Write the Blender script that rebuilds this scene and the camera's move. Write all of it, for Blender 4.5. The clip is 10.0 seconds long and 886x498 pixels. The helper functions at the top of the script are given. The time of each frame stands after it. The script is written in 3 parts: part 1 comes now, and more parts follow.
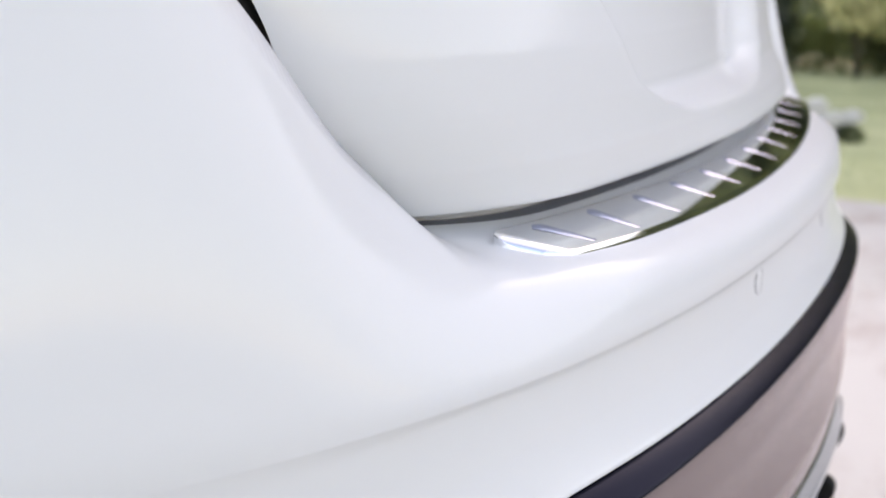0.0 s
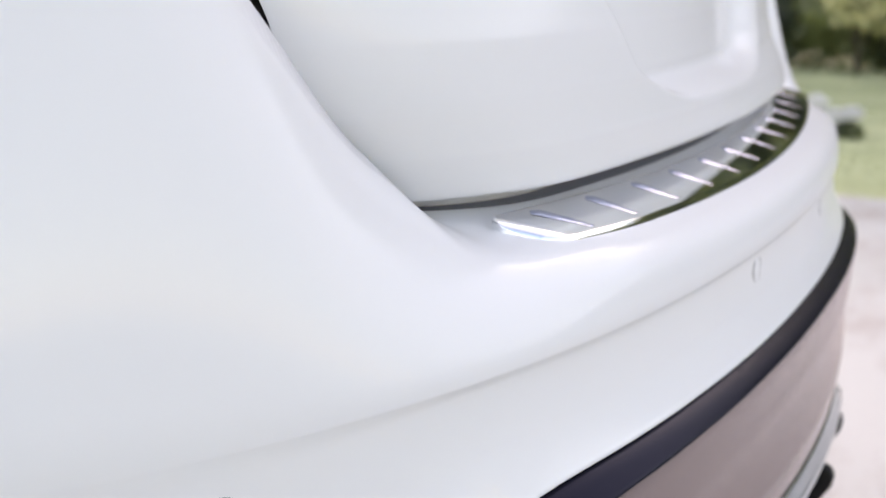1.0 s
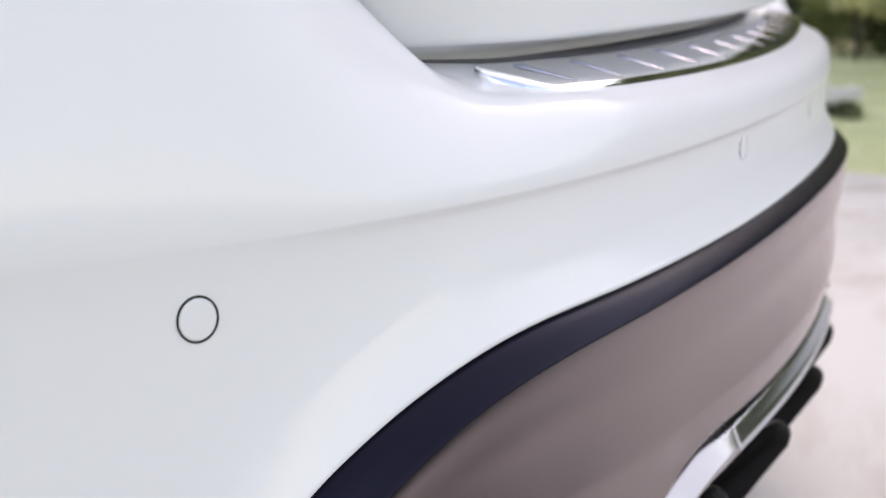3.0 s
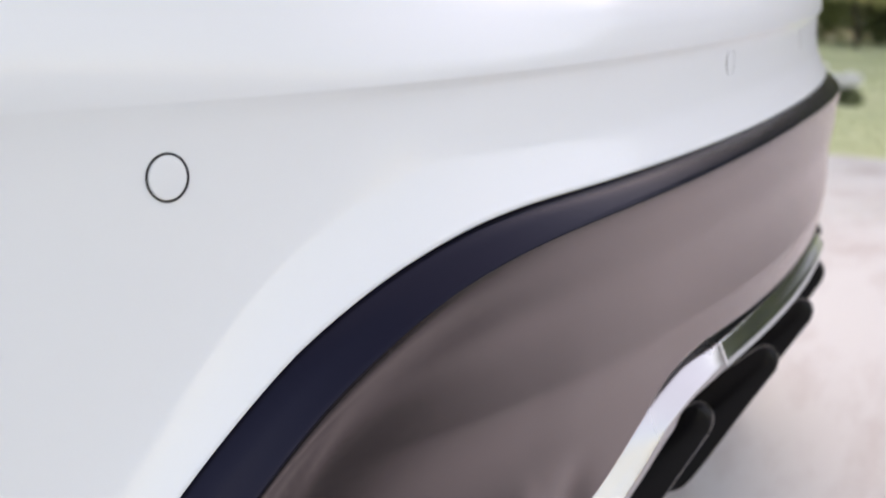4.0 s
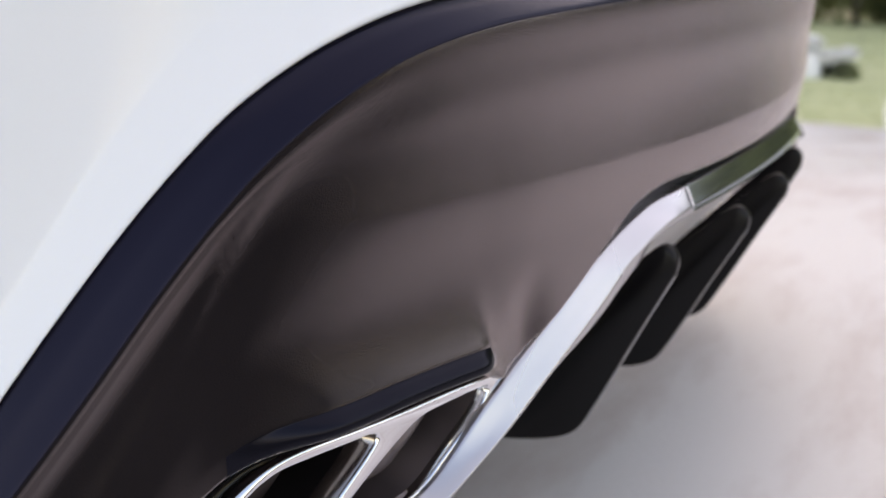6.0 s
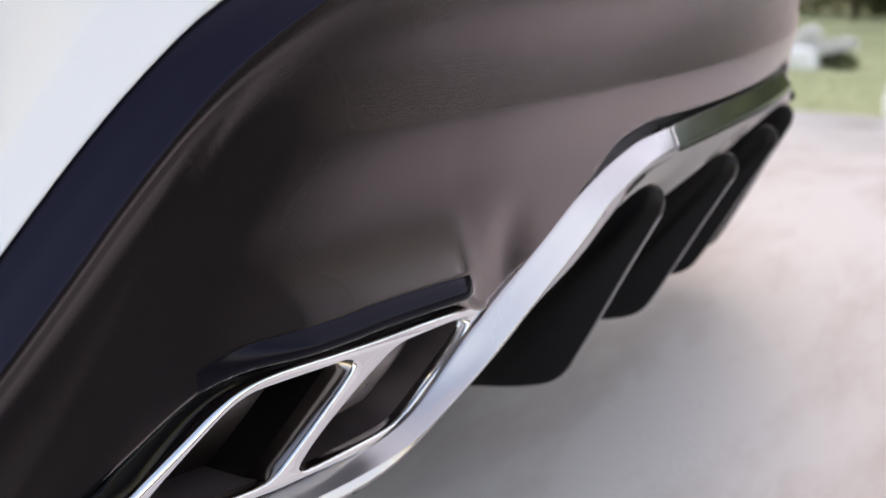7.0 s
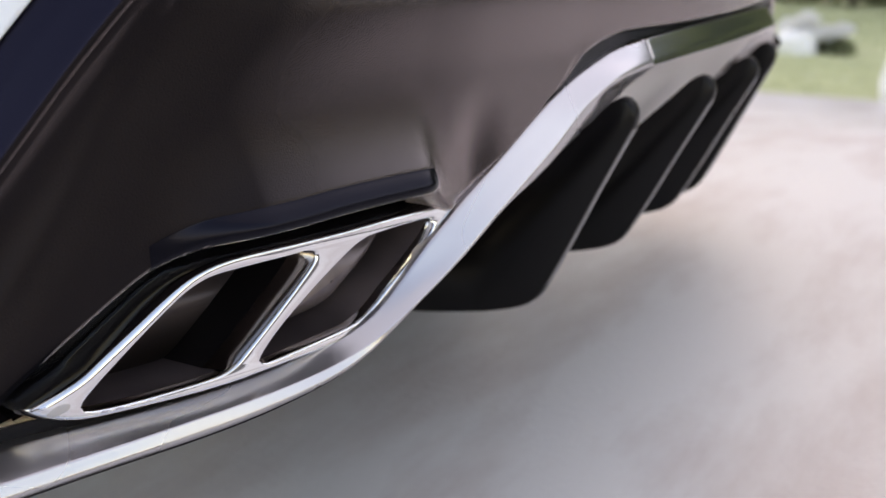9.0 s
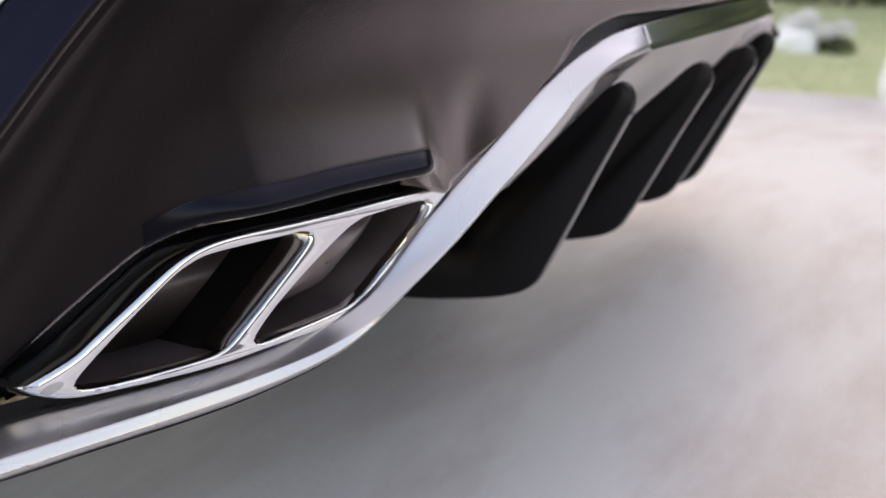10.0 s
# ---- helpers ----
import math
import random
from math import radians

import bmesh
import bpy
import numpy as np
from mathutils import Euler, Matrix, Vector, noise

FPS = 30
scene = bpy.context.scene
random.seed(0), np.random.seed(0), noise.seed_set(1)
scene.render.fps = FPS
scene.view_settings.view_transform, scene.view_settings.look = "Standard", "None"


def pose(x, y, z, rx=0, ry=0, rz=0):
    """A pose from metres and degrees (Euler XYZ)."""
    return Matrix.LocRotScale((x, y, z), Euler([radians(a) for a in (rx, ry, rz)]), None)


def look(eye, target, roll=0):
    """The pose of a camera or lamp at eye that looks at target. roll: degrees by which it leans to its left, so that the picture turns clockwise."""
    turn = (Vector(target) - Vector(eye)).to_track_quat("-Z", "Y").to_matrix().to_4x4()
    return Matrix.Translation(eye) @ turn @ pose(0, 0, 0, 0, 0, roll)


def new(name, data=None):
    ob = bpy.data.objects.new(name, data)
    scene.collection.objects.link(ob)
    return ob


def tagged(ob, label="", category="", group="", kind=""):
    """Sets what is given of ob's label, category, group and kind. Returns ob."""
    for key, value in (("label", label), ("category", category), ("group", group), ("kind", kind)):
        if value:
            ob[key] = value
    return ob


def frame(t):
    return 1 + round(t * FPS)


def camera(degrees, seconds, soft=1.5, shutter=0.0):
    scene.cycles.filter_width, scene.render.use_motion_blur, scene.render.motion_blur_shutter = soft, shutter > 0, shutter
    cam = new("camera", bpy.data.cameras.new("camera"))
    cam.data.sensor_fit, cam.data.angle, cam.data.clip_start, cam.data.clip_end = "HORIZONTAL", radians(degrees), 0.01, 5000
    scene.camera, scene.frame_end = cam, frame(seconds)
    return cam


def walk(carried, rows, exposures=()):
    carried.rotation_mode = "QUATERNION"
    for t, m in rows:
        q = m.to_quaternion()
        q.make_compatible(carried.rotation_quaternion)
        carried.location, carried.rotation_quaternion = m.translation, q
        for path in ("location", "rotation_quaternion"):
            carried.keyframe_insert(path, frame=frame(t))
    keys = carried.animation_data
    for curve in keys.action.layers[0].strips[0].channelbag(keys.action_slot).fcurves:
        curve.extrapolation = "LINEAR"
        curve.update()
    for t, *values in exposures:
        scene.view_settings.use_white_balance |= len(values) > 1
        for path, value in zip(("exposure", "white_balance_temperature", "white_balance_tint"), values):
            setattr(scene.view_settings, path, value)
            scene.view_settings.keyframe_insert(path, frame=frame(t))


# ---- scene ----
cam = camera(46.0, 10.0, soft=1.5)
cam.data.dof.use_dof = True
cam.data.dof.focus_distance = 0.66
cam.data.dof.aperture_fstop = 5.6
PATH = [
    (0, (-1.0984, -0.3471, 0.9556), (0.5774, 0.6133, 0.4368), 0.08),
    (0.5, (-1.0995, -0.3484, 0.9538), (0.5758, 0.6121, 0.4335), 0.04),
    (1, (-1.1029, -0.3509, 0.9475), (0.5718, 0.6095, 0.4249), 0.02),
    (1.5, (-1.1082, -0.3550, 0.9310), (0.5657, 0.6050, 0.4051), 0.00),
    (2, (-1.1133, -0.3604, 0.9064), (0.5596, 0.5991, 0.3764), -0.01),
    (2.5, (-1.1164, -0.3670, 0.8794), (0.5554, 0.5918, 0.3449), -0.01),
    (4, (-1.1227, -0.3939, 0.7751), (0.5451, 0.5631, 0.2250), -0.00),
    (4.5, (-1.1242, -0.4037, 0.7414), (0.5424, 0.5521, 0.1857), 0.00),
    (5, (-1.1248, -0.4134, 0.7064), (0.5408, 0.5410, 0.1452), -0.00),
    (5.5, (-1.1235, -0.4228, 0.6737), (0.5410, 0.5304, 0.1074), -0.00),
    (6, (-1.1213, -0.4321, 0.6432), (0.5422, 0.5202, 0.0722), -0.01),
    (7.5, (-1.1179, -0.4558, 0.5722), (0.5429, 0.4944, -0.0101), -0.03),
    (8, (-1.1164, -0.4631, 0.5505), (0.5438, 0.4859, -0.0352), -0.04),
    (8.5, (-1.1153, -0.4687, 0.5351), (0.5446, 0.4792, -0.0533), -0.04),
    (9, (-1.1146, -0.4727, 0.5244), (0.5452, 0.4744, -0.0657), -0.03),
    (9.5, (-1.1145, -0.4749, 0.5175), (0.5451, 0.4719, -0.0734), -0.02),
    (10, (-1.1148, -0.4768, 0.5120), (0.5447, 0.4705, -0.0787), 0.02),
]
walk(cam, [(t, look(eye, target, roll)) for t, eye, target, roll in PATH], [(0, 1.70, 9300, 22), (10, 1.70, 9300, 22)])

# ---- world and sun ----
SUN_UP, SUN_ROUND = 38.0, 76.0   # degrees above the horizon; degrees from +y towards +x
world = bpy.data.worlds.new("sky")
scene.world = world
world.use_nodes = True
wn = world.node_tree.nodes
sky = wn.new("ShaderNodeTexSky")
sky.sky_type, sky.sun_disc = "NISHITA", False
sky.sun_elevation, sky.sun_rotation = radians(SUN_UP), radians(SUN_ROUND)
sky.air_density, sky.dust_density, sky.ozone_density = 1.0, 0.6, 1.0
world.node_tree.links.new(sky.outputs[0], wn["Background"].inputs[0])
wn["Background"].inputs[1].default_value = 0.15
sun = new("sun", bpy.data.lights.new("sun", "SUN"))
sun.data.energy, sun.data.angle, sun.data.color = 0.48, radians(162.0), (0.985, 0.983, 0.950)
away = Vector((math.sin(radians(SUN_ROUND)) * math.cos(radians(SUN_UP)), math.cos(radians(SUN_ROUND)) * math.cos(radians(SUN_UP)), math.sin(radians(SUN_UP))))
sun.matrix_world = look(away * 30, (0, 0, 0))


# ---- materials ----
def material(name, colour, rough=0.5, metal=0.0, coat=0.0, coat_rough=0.03, spec=0.5):
    m = bpy.data.materials.new(name)
    m.use_nodes = True
    b = m.node_tree.nodes["Principled BSDF"]
    b.inputs["Base Color"].default_value = (*colour, 1)
    b.inputs["Roughness"].default_value, b.inputs["Metallic"].default_value = rough, metal
    b.inputs["Coat Weight"].default_value, b.inputs["Coat Roughness"].default_value = coat, coat_rough
    b.inputs["Specular IOR Level"].default_value = spec
    return m


def node(m, kind, **values):
    n = m.node_tree.nodes.new(kind)
    for key, value in values.items():
        n.inputs[key.replace("_", " ")].default_value = value
    return n


def wire(m, a, b):
    m.node_tree.links.new(a, b)


def place_vector(m, scale=(1, 1, 1)):
    co = m.node_tree.nodes.new("ShaderNodeTexCoord")
    mp = m.node_tree.nodes.new("ShaderNodeMapping")
    mp.inputs["Scale"].default_value = scale
    wire(m, co.outputs["Object"], mp.inputs["Vector"])
    return mp.outputs["Vector"]


def vary(m, low, high, scale, where="Base Color", detail=4.0, stretch=(1, 1, 1), edges=(0.3, 0.7), rough=0.5):
    """Noise between two colours or two numbers, into an input of the surface."""
    b = m.node_tree.nodes["Principled BSDF"]
    n = node(m, "ShaderNodeTexNoise", Scale=scale, Detail=detail, Roughness=rough)
    wire(m, place_vector(m, stretch), n.inputs["Vector"])
    r = m.node_tree.nodes.new("ShaderNodeValToRGB")
    r.color_ramp.elements[0].position, r.color_ramp.elements[1].position = edges
    for e, v in zip(r.color_ramp.elements, (low, high)):
        e.color = (*v, 1) if isinstance(v, tuple) else (v, v, v, 1)
    wire(m, n.outputs["Fac"], r.inputs["Fac"])
    wire(m, r.outputs["Color"], b.inputs[where])
    return r


def relief(m, scale, strength, distance, detail=3.0, stretch=(1, 1, 1), where="Normal"):
    b = m.node_tree.nodes["Principled BSDF"]
    n = node(m, "ShaderNodeTexNoise", Scale=scale, Detail=detail)
    wire(m, place_vector(m, stretch), n.inputs["Vector"])
    p = node(m, "ShaderNodeBump", Strength=strength, Distance=distance)
    wire(m, n.outputs["Fac"], p.inputs["Height"])
    if b.inputs[where].links:
        wire(m, b.inputs[where].links[0].from_socket, p.inputs["Normal"])
    wire(m, p.outputs["Normal"], b.inputs[where])


WHITE = material("white_car_paint", (0.752, 0.764, 0.776), 0.6, 0.0, 0.55, 0.09, 0.10)
vary(WHITE, 0.50, 0.62, 6.0, "Roughness")
relief(WHITE, 260.0, 0.02, 0.001, 2.0, where="Coat Normal")
PLASTIC = material("dark_grained_plastic", (0.010, 0.008, 0.009), 0.22, spec=0.45)
vary(PLASTIC, (0.0085, 0.0070, 0.0078), (0.0115, 0.0095, 0.0105), 9.0)
relief(PLASTIC, 900.0, 0.5, 0.0005, 1.0)


def facing_gloss(m, low_gloss, high_gloss, tint, start=0.10):
    """More gloss at a glancing look, as on grained plastic."""
    s = m.node_tree.nodes["Principled BSDF"]
    look_weight = m.node_tree.nodes.new("ShaderNodeLayerWeight")
    span = node(m, "ShaderNodeMapRange")
    span.inputs["From Min"].default_value, span.inputs["From Max"].default_value = start, 0.60
    span.inputs["To Min"].default_value, span.inputs["To Max"].default_value = low_gloss, high_gloss
    wire(m, look_weight.outputs["Facing"], span.inputs["Value"])
    wire(m, span.outputs["Result"], s.inputs["Specular IOR Level"])
    s.inputs["Specular Tint"].default_value = (*tint, 1)


# warm tint and beige sheen stand in for pale ground mirrored at a glance
facing_gloss(PLASTIC, 0.07, 3.1, (1.0, 0.82, 0.81), 0.125)
PLASTIC.node_tree.nodes["Principled BSDF"].inputs["Sheen Weight"].default_value = 0.85
PLASTIC.node_tree.nodes["Principled BSDF"].inputs["Sheen Roughness"].default_value = 0.3
PLASTIC.node_tree.nodes["Principled BSDF"].inputs["Sheen Tint"].default_value = (1.0, 0.85, 0.82, 1)
# bluish base and specular tint stand in for sky mirrored in black trim
BAND = material("sky_tinted_black_trim", (0.0080, 0.0076, 0.0150), 0.26, spec=0.5)
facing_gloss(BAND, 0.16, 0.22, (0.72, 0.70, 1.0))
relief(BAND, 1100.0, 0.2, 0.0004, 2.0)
GLOSS = material("gloss_black_plastic", (0.004, 0.004, 0.005), 0.16, 0, 0.0, 0.05, 0.16)
# the blue tint puts the sky's reflection into this black ledge
LEDGE = material("sky_tinted_black_ledge", (0.0032, 0.0032, 0.005), 0.24, spec=0.17)
LEDGE.node_tree.nodes["Principled BSDF"].inputs["Specular Tint"].default_value = (0.74, 0.74, 1.0, 1)
RUBBER = material("black_rubber", (0.012, 0.012, 0.012), 0.7)
FIN = material("matt_black_plastic", (0.0042, 0.0036, 0.0040), 0.34, spec=0.2)
relief(FIN, 700.0, 0.25, 0.0005, 2.0)
EDGE = material("sky_lit_fin_edge", (0.17, 0.16, 0.165), 0.4)
BAR_CHROME = material("brushed_bar_chrome", (0.62, 0.66, 0.68), 0.17, 1.0)
CHROME = material("polished_chrome", (0.80, 0.80, 0.81), 0.05, 1.0)
vary(CHROME, 0.03, 0.09, 30.0, "Roughness")
PLATE = material("bright_sill_steel", (0.93, 0.94, 0.955), 0.06, 1.0)
# lavender in the metal stands in for sky mirrored by the ribs
RIB = material("sky_tinted_sill_rib", (0.54, 0.58, 0.74), 0.26, 1.0)
SATIN = material("satin_chrome", (0.52, 0.505, 0.515), 0.27, 1.0)
vary(SATIN, 0.22, 0.33, 9.0, "Roughness", detail=1.0, edges=(0.0, 1.0))
# brown here puts dark reflections into the chrome's own colour
DARK_CHROME = material("brown_tinted_chrome", (0.30, 0.265, 0.24), 0.16, 1.0)
HEAT = material("dark_dull_metal", (0.12, 0.11, 0.11), 0.4, 0.3)
vary(HEAT, (0.036, 0.028, 0.029), (0.10, 0.078, 0.079), 12.0, detail=2.0, edges=(0.40, 0.66))
SILENCER = material("dull_grey_steel", (0.13, 0.12, 0.12), 0.38, 0.4)
vary(SILENCER, (0.10, 0.078, 0.079), (0.21, 0.170, 0.172), 30.0, detail=5.0)
PAD = material("dull_pale_plastic", (0.42, 0.40, 0.40), 0.5)
SHELF_SHADE = material("blue_grey_shelf_shade", (0.13, 0.13, 0.155), 0.6)
GLASS_DARK = material("dark_tinted_glass", (0.01, 0.012, 0.014), 0.04, 0, 0.5)
PANEL = material("satin_silver_paint", (0.86, 0.82, 0.81), 0.3, 0.2)
ALLOY = material("grey_alloy", (0.45, 0.45, 0.46), 0.3, 0.9)
PAVING = material("pale_concrete", (0.42, 0.40, 0.38), 0.5)
vary(PAVING, 0.32, 0.6, 1.2, "Roughness", detail=6.0, stretch=(0.6, 2.0, 1))
vary(PAVING, (0.475, 0.415, 0.390), (0.625, 0.612, 0.592), 1.6, detail=12.0, stretch=(0.7, 2.2, 1), edges=(0.33, 0.55), rough=0.66)
relief(PAVING, 90.0, 0.4, 0.003, 8.0)
DIM_GROUND = material("dark_unseen_ground", (0.05, 0.048, 0.047), 0.75)
vary(DIM_GROUND, (0.038, 0.036, 0.036), (0.066, 0.063, 0.061), 3.0, detail=10.0)
relief(DIM_GROUND, 160.0, 0.5, 0.004, 6.0)
LAWN = material("mown_grass_soil", (0.10, 0.14, 0.05), 0.9)
vary(LAWN, (0.33, 0.37, 0.19), (0.60, 0.62, 0.37), 0.8, detail=8.0)
BLADE = material("grass_blades", (0.13, 0.19, 0.06), 0.6)
vary(BLADE, (0.34, 0.38, 0.19), (0.61, 0.63, 0.37), 0.9, detail=6.0)
# the noise runs near black to bright, painting shaded and sunlit clumps
LEAF = material("hedge_leaves", (0.06, 0.09, 0.03), 0.5)
vary(LEAF, (0.014, 0.022, 0.008), (0.20, 0.225, 0.085), 0.7, detail=6.0, edges=(0.40, 0.66))
LIGHT_LEAF = material("pale_shrub_leaves", (0.2, 0.22, 0.09), 0.5)
vary(LIGHT_LEAF, (0.24, 0.25, 0.10), (0.66, 0.62, 0.33), 2.0, detail=6.0)
BARK = material("bark", (0.035, 0.026, 0.019), 0.9)
PETAL = material("white_petals", (0.82, 0.81, 0.78), 0.6)
STONE = material("pale_stone", (0.74, 0.73, 0.70), 0.8)
vary(STONE, (0.76, 0.745, 0.71), (0.88, 0.87, 0.85), 9.0, detail=6.0)


# ---- mesh helpers ----
def obj(name, bm, mat, parent=None, label="", smooth=True):
    me = bpy.data.meshes.new(name)
    bmesh.ops.recalc_face_normals(bm, faces=bm.faces)
    bm.to_mesh(me)
    bm.free()
    me.materials.append(mat)
    if smooth:
        me.shade_smooth()
    ob = new(name, me)
    if parent:
        ob.parent = parent
    if label:
        ob["label"] = label
    return ob


def part(name, bm, mat, parent, label="", smooth=True):
    return obj(name, bm, mat, parent, label, smooth)


def grid(rows, closed_rows=False, closed_cols=False, caps=False, bm=None):
    """Faces between rows of points."""
    bm = bm or bmesh.new()
    vs = [[bm.verts.new(p) for p in row] for row in rows]
    nr, nc = len(vs), len(vs[0])
    for i in range(nr if closed_rows else nr - 1):
        for j in range(nc if closed_cols else nc - 1):
            q = (vs[i][j], vs[i][(j + 1) % nc], vs[(i + 1) % nr][(j + 1) % nc], vs[(i + 1) % nr][j])
            if len({v.co.to_tuple(6) for v in q}) > 2:
                bm.faces.new(q)
    if caps:
        bm.faces.new(vs[0])
        bm.faces.new(list(reversed(vs[-1])))
    return bm


def smooth(points, n):
    """n+1 points of a Catmull-Rom line through the given ones, evenly along it."""
    pts = [np.array(p, float) for p in points]
    ext = [2 * pts[0] - pts[1], *pts, 2 * pts[-1] - pts[-2]]
    fine = []
    for i in range(1, len(ext) - 2):
        a, b, c, d = ext[i - 1 : i + 3]
        for s in np.linspace(0, 1, 12, endpoint=False):
            fine.append(0.5 * (2 * b + (c - a) * s + (2 * a - 5 * b + 4 * c - d) * s**2 + (3 * b - a - 3 * c + d) * s**3))
    fine.append(pts[-1])
    fine = np.array(fine)
    length = np.r_[0, np.cumsum(np.linalg.norm(np.diff(fine, axis=0), axis=1))]
    return np.stack([np.interp(np.linspace(0, length[-1], n + 1), length, col) for col in fine.T], 1)


def step(a, b, v):
    s = min(1.0, max(0.0, (v - a) / (b - a)))
    return s * s * (3 - 2 * s)


def table(v, pairs):
    return float(np.interp(v, [p[0] for p in pairs], [p[1] for p in pairs]))


def spline(pairs):
    """A smooth function through pairs."""
    fine = smooth(pairs, 160)
    return lambda v: float(np.interp(v, fine[:, 0], fine[:, 1]))


# ---- the car's plan line: a shallow curve across the rear, round corners, straight flanks ----
K2, K4, REAR, TURN_AT, ROUND = 0.18, 0.195, -0.147, 0.80, 0.20
TH0, TH1 = math.atan(2 * K2 * TURN_AT + 4 * K4 * TURN_AT**3), radians(86)
ARC = ROUND * (TH1 - TH0)


def plan(u):
    """The place and the outward way of the plan line at u: metres across the rear from the middle, then on round the corner."""
    a, s = abs(u), (1 if u >= 0 else -1)
    if a <= TURN_AT:
        x, y, th = a, REAR + K2 * a * a + K4 * a**4, math.atan(2 * K2 * a + 4 * K4 * a**3)
    else:
        th = min(TH1, TH0 + (a - TURN_AT) / ROUND)
        x = TURN_AT + ROUND * (math.sin(th) - math.sin(TH0))
        y = REAR + K2 * TURN_AT**2 + K4 * TURN_AT**4 + ROUND * (math.cos(TH0) - math.cos(th))
        more = max(0.0, a - TURN_AT - ARC)
        x, y = x + more * math.cos(TH1), y + more * math.sin(TH1)
    w = step(0.70, 0.86, a)
    nx, ny = math.sin(th) * w, -(math.cos(th) * w + (1 - w))
    n = math.hypot(nx, ny)
    return s * x, y, s * nx / n, ny / n


def at(u, d, z):
    """A point d metres outside the plan line, at the height z."""
    x, y, nx, ny = plan(u)
    return (x + d * nx, y + d * ny, z)


def sunk(u):
    """How far the lower parts, which follow a plain parabola, lie outside the plan line."""
    a = min(abs(u), TURN_AT)
    return 0.004 - 0.105 * a * a + K4 * a**4


def low(u, d, z):
    # the far corner rounds off sooner
    return at(u, d + sunk(u) - 0.06 * step(0.36, 0.52, u), z)


SIDE = TURN_AT + ARC + 0.30
US = sorted({round(s * v, 4) for s in (-1, 1) for v in [*np.linspace(0, 0.24, 13), *np.linspace(0.25, 0.80, 111), *np.linspace(0.81, SIDE, 26)]})

edge_z = spline([(-0.1, 0.6165), (0, 0.6165), (0.2, 0.616), (0.3, 0.616), (0.36, 0.6155), (0.42, 0.6149), (0.47, 0.6143), (0.51, 0.6125), (0.55, 0.6072), (0.59, 0.5967), (0.63, 0.5803), (0.67, 0.5559), (0.70, 0.5290), (0.73, 0.4954), (0.76, 0.4547), (0.79, 0.4086), (0.84, 0.325), (0.92, 0.24), (1.4, 0.23)])
lip_z = spline([(-0.1, 0.608), (0, 0.608), (0.2, 0.6055), (0.3, 0.6030), (0.36, 0.6012), (0.42, 0.5985), (0.47, 0.5957), (0.51, 0.5918), (0.55, 0.5850), (0.59, 0.5735), (0.63, 0.5540), (0.67, 0.5264), (0.70, 0.4970), (0.73, 0.4600), (0.76, 0.4150), (0.79, 0.368), (0.84, 0.29), (0.90, 0.225), (1.4, 0.215)])
hollow = lambda a: 0.032 + 0.012 * step(0.48, 0.60, a) - 0.014 * step(0.66, 0.80, a)
low_z = spline([(-0.1, 0.443), (0, 0.443), (0.0534, 0.4433), (0.1544, 0.4435), (0.2462, 0.4445), (0.27, 0.4428), (0.29, 0.4396), (0.309, 0.4344), (0.325, 0.4272), (0.336, 0.4178), (0.345, 0.4065), (0.355, 0.3965), (0.37, 0.3860), (0.393, 0.3702), (0.433, 0.3447), (0.457, 0.3297), (0.470, 0.3300), (0.4868, 0.3385), (0.502, 0.3495), (0.5145, 0.3545), (0.5845, 0.3543), (0.6186, 0.3525), (0.6524, 0.3514), (0.6793, 0.3490), (0.7031, 0.3397), (0.7183, 0.3290), (0.7372, 0.3148), (0.7571, 0.2990), (0.7732, 0.2850), (0.7823, 0.2738), (0.795, 0.2580), (0.806, 0.245), (0.83, 0.225), (0.90, 0.20), (1.4, 0.19)])


corner_top = spline([(0.40, 0.75), (0.495, 0.787), (0.53, 0.815), (0.575, 0.852), (0.615, 0.893), (0.655, 0.940), (0.70, 0.995), (0.76, 1.05), (0.85, 1.09), (1.4, 1.10)])
corner_in = spline([(0.40, -0.14), (0.495, -0.110), (0.53, -0.097), (0.575, -0.085), (0.615, -0.073), (0.655, -0.064), (0.72, -0.070), (0.78, -0.082), (0.85, -0.092), (1.0, -0.096), (1.4, -0.09)])


FAR = 0.11


def reach(u):
    """The shelf and the tailgate reach further to the far side of the plan's middle."""
    return -u if u < 0 else max(0.0, u - FAR * step(0.05, 0.45, u))


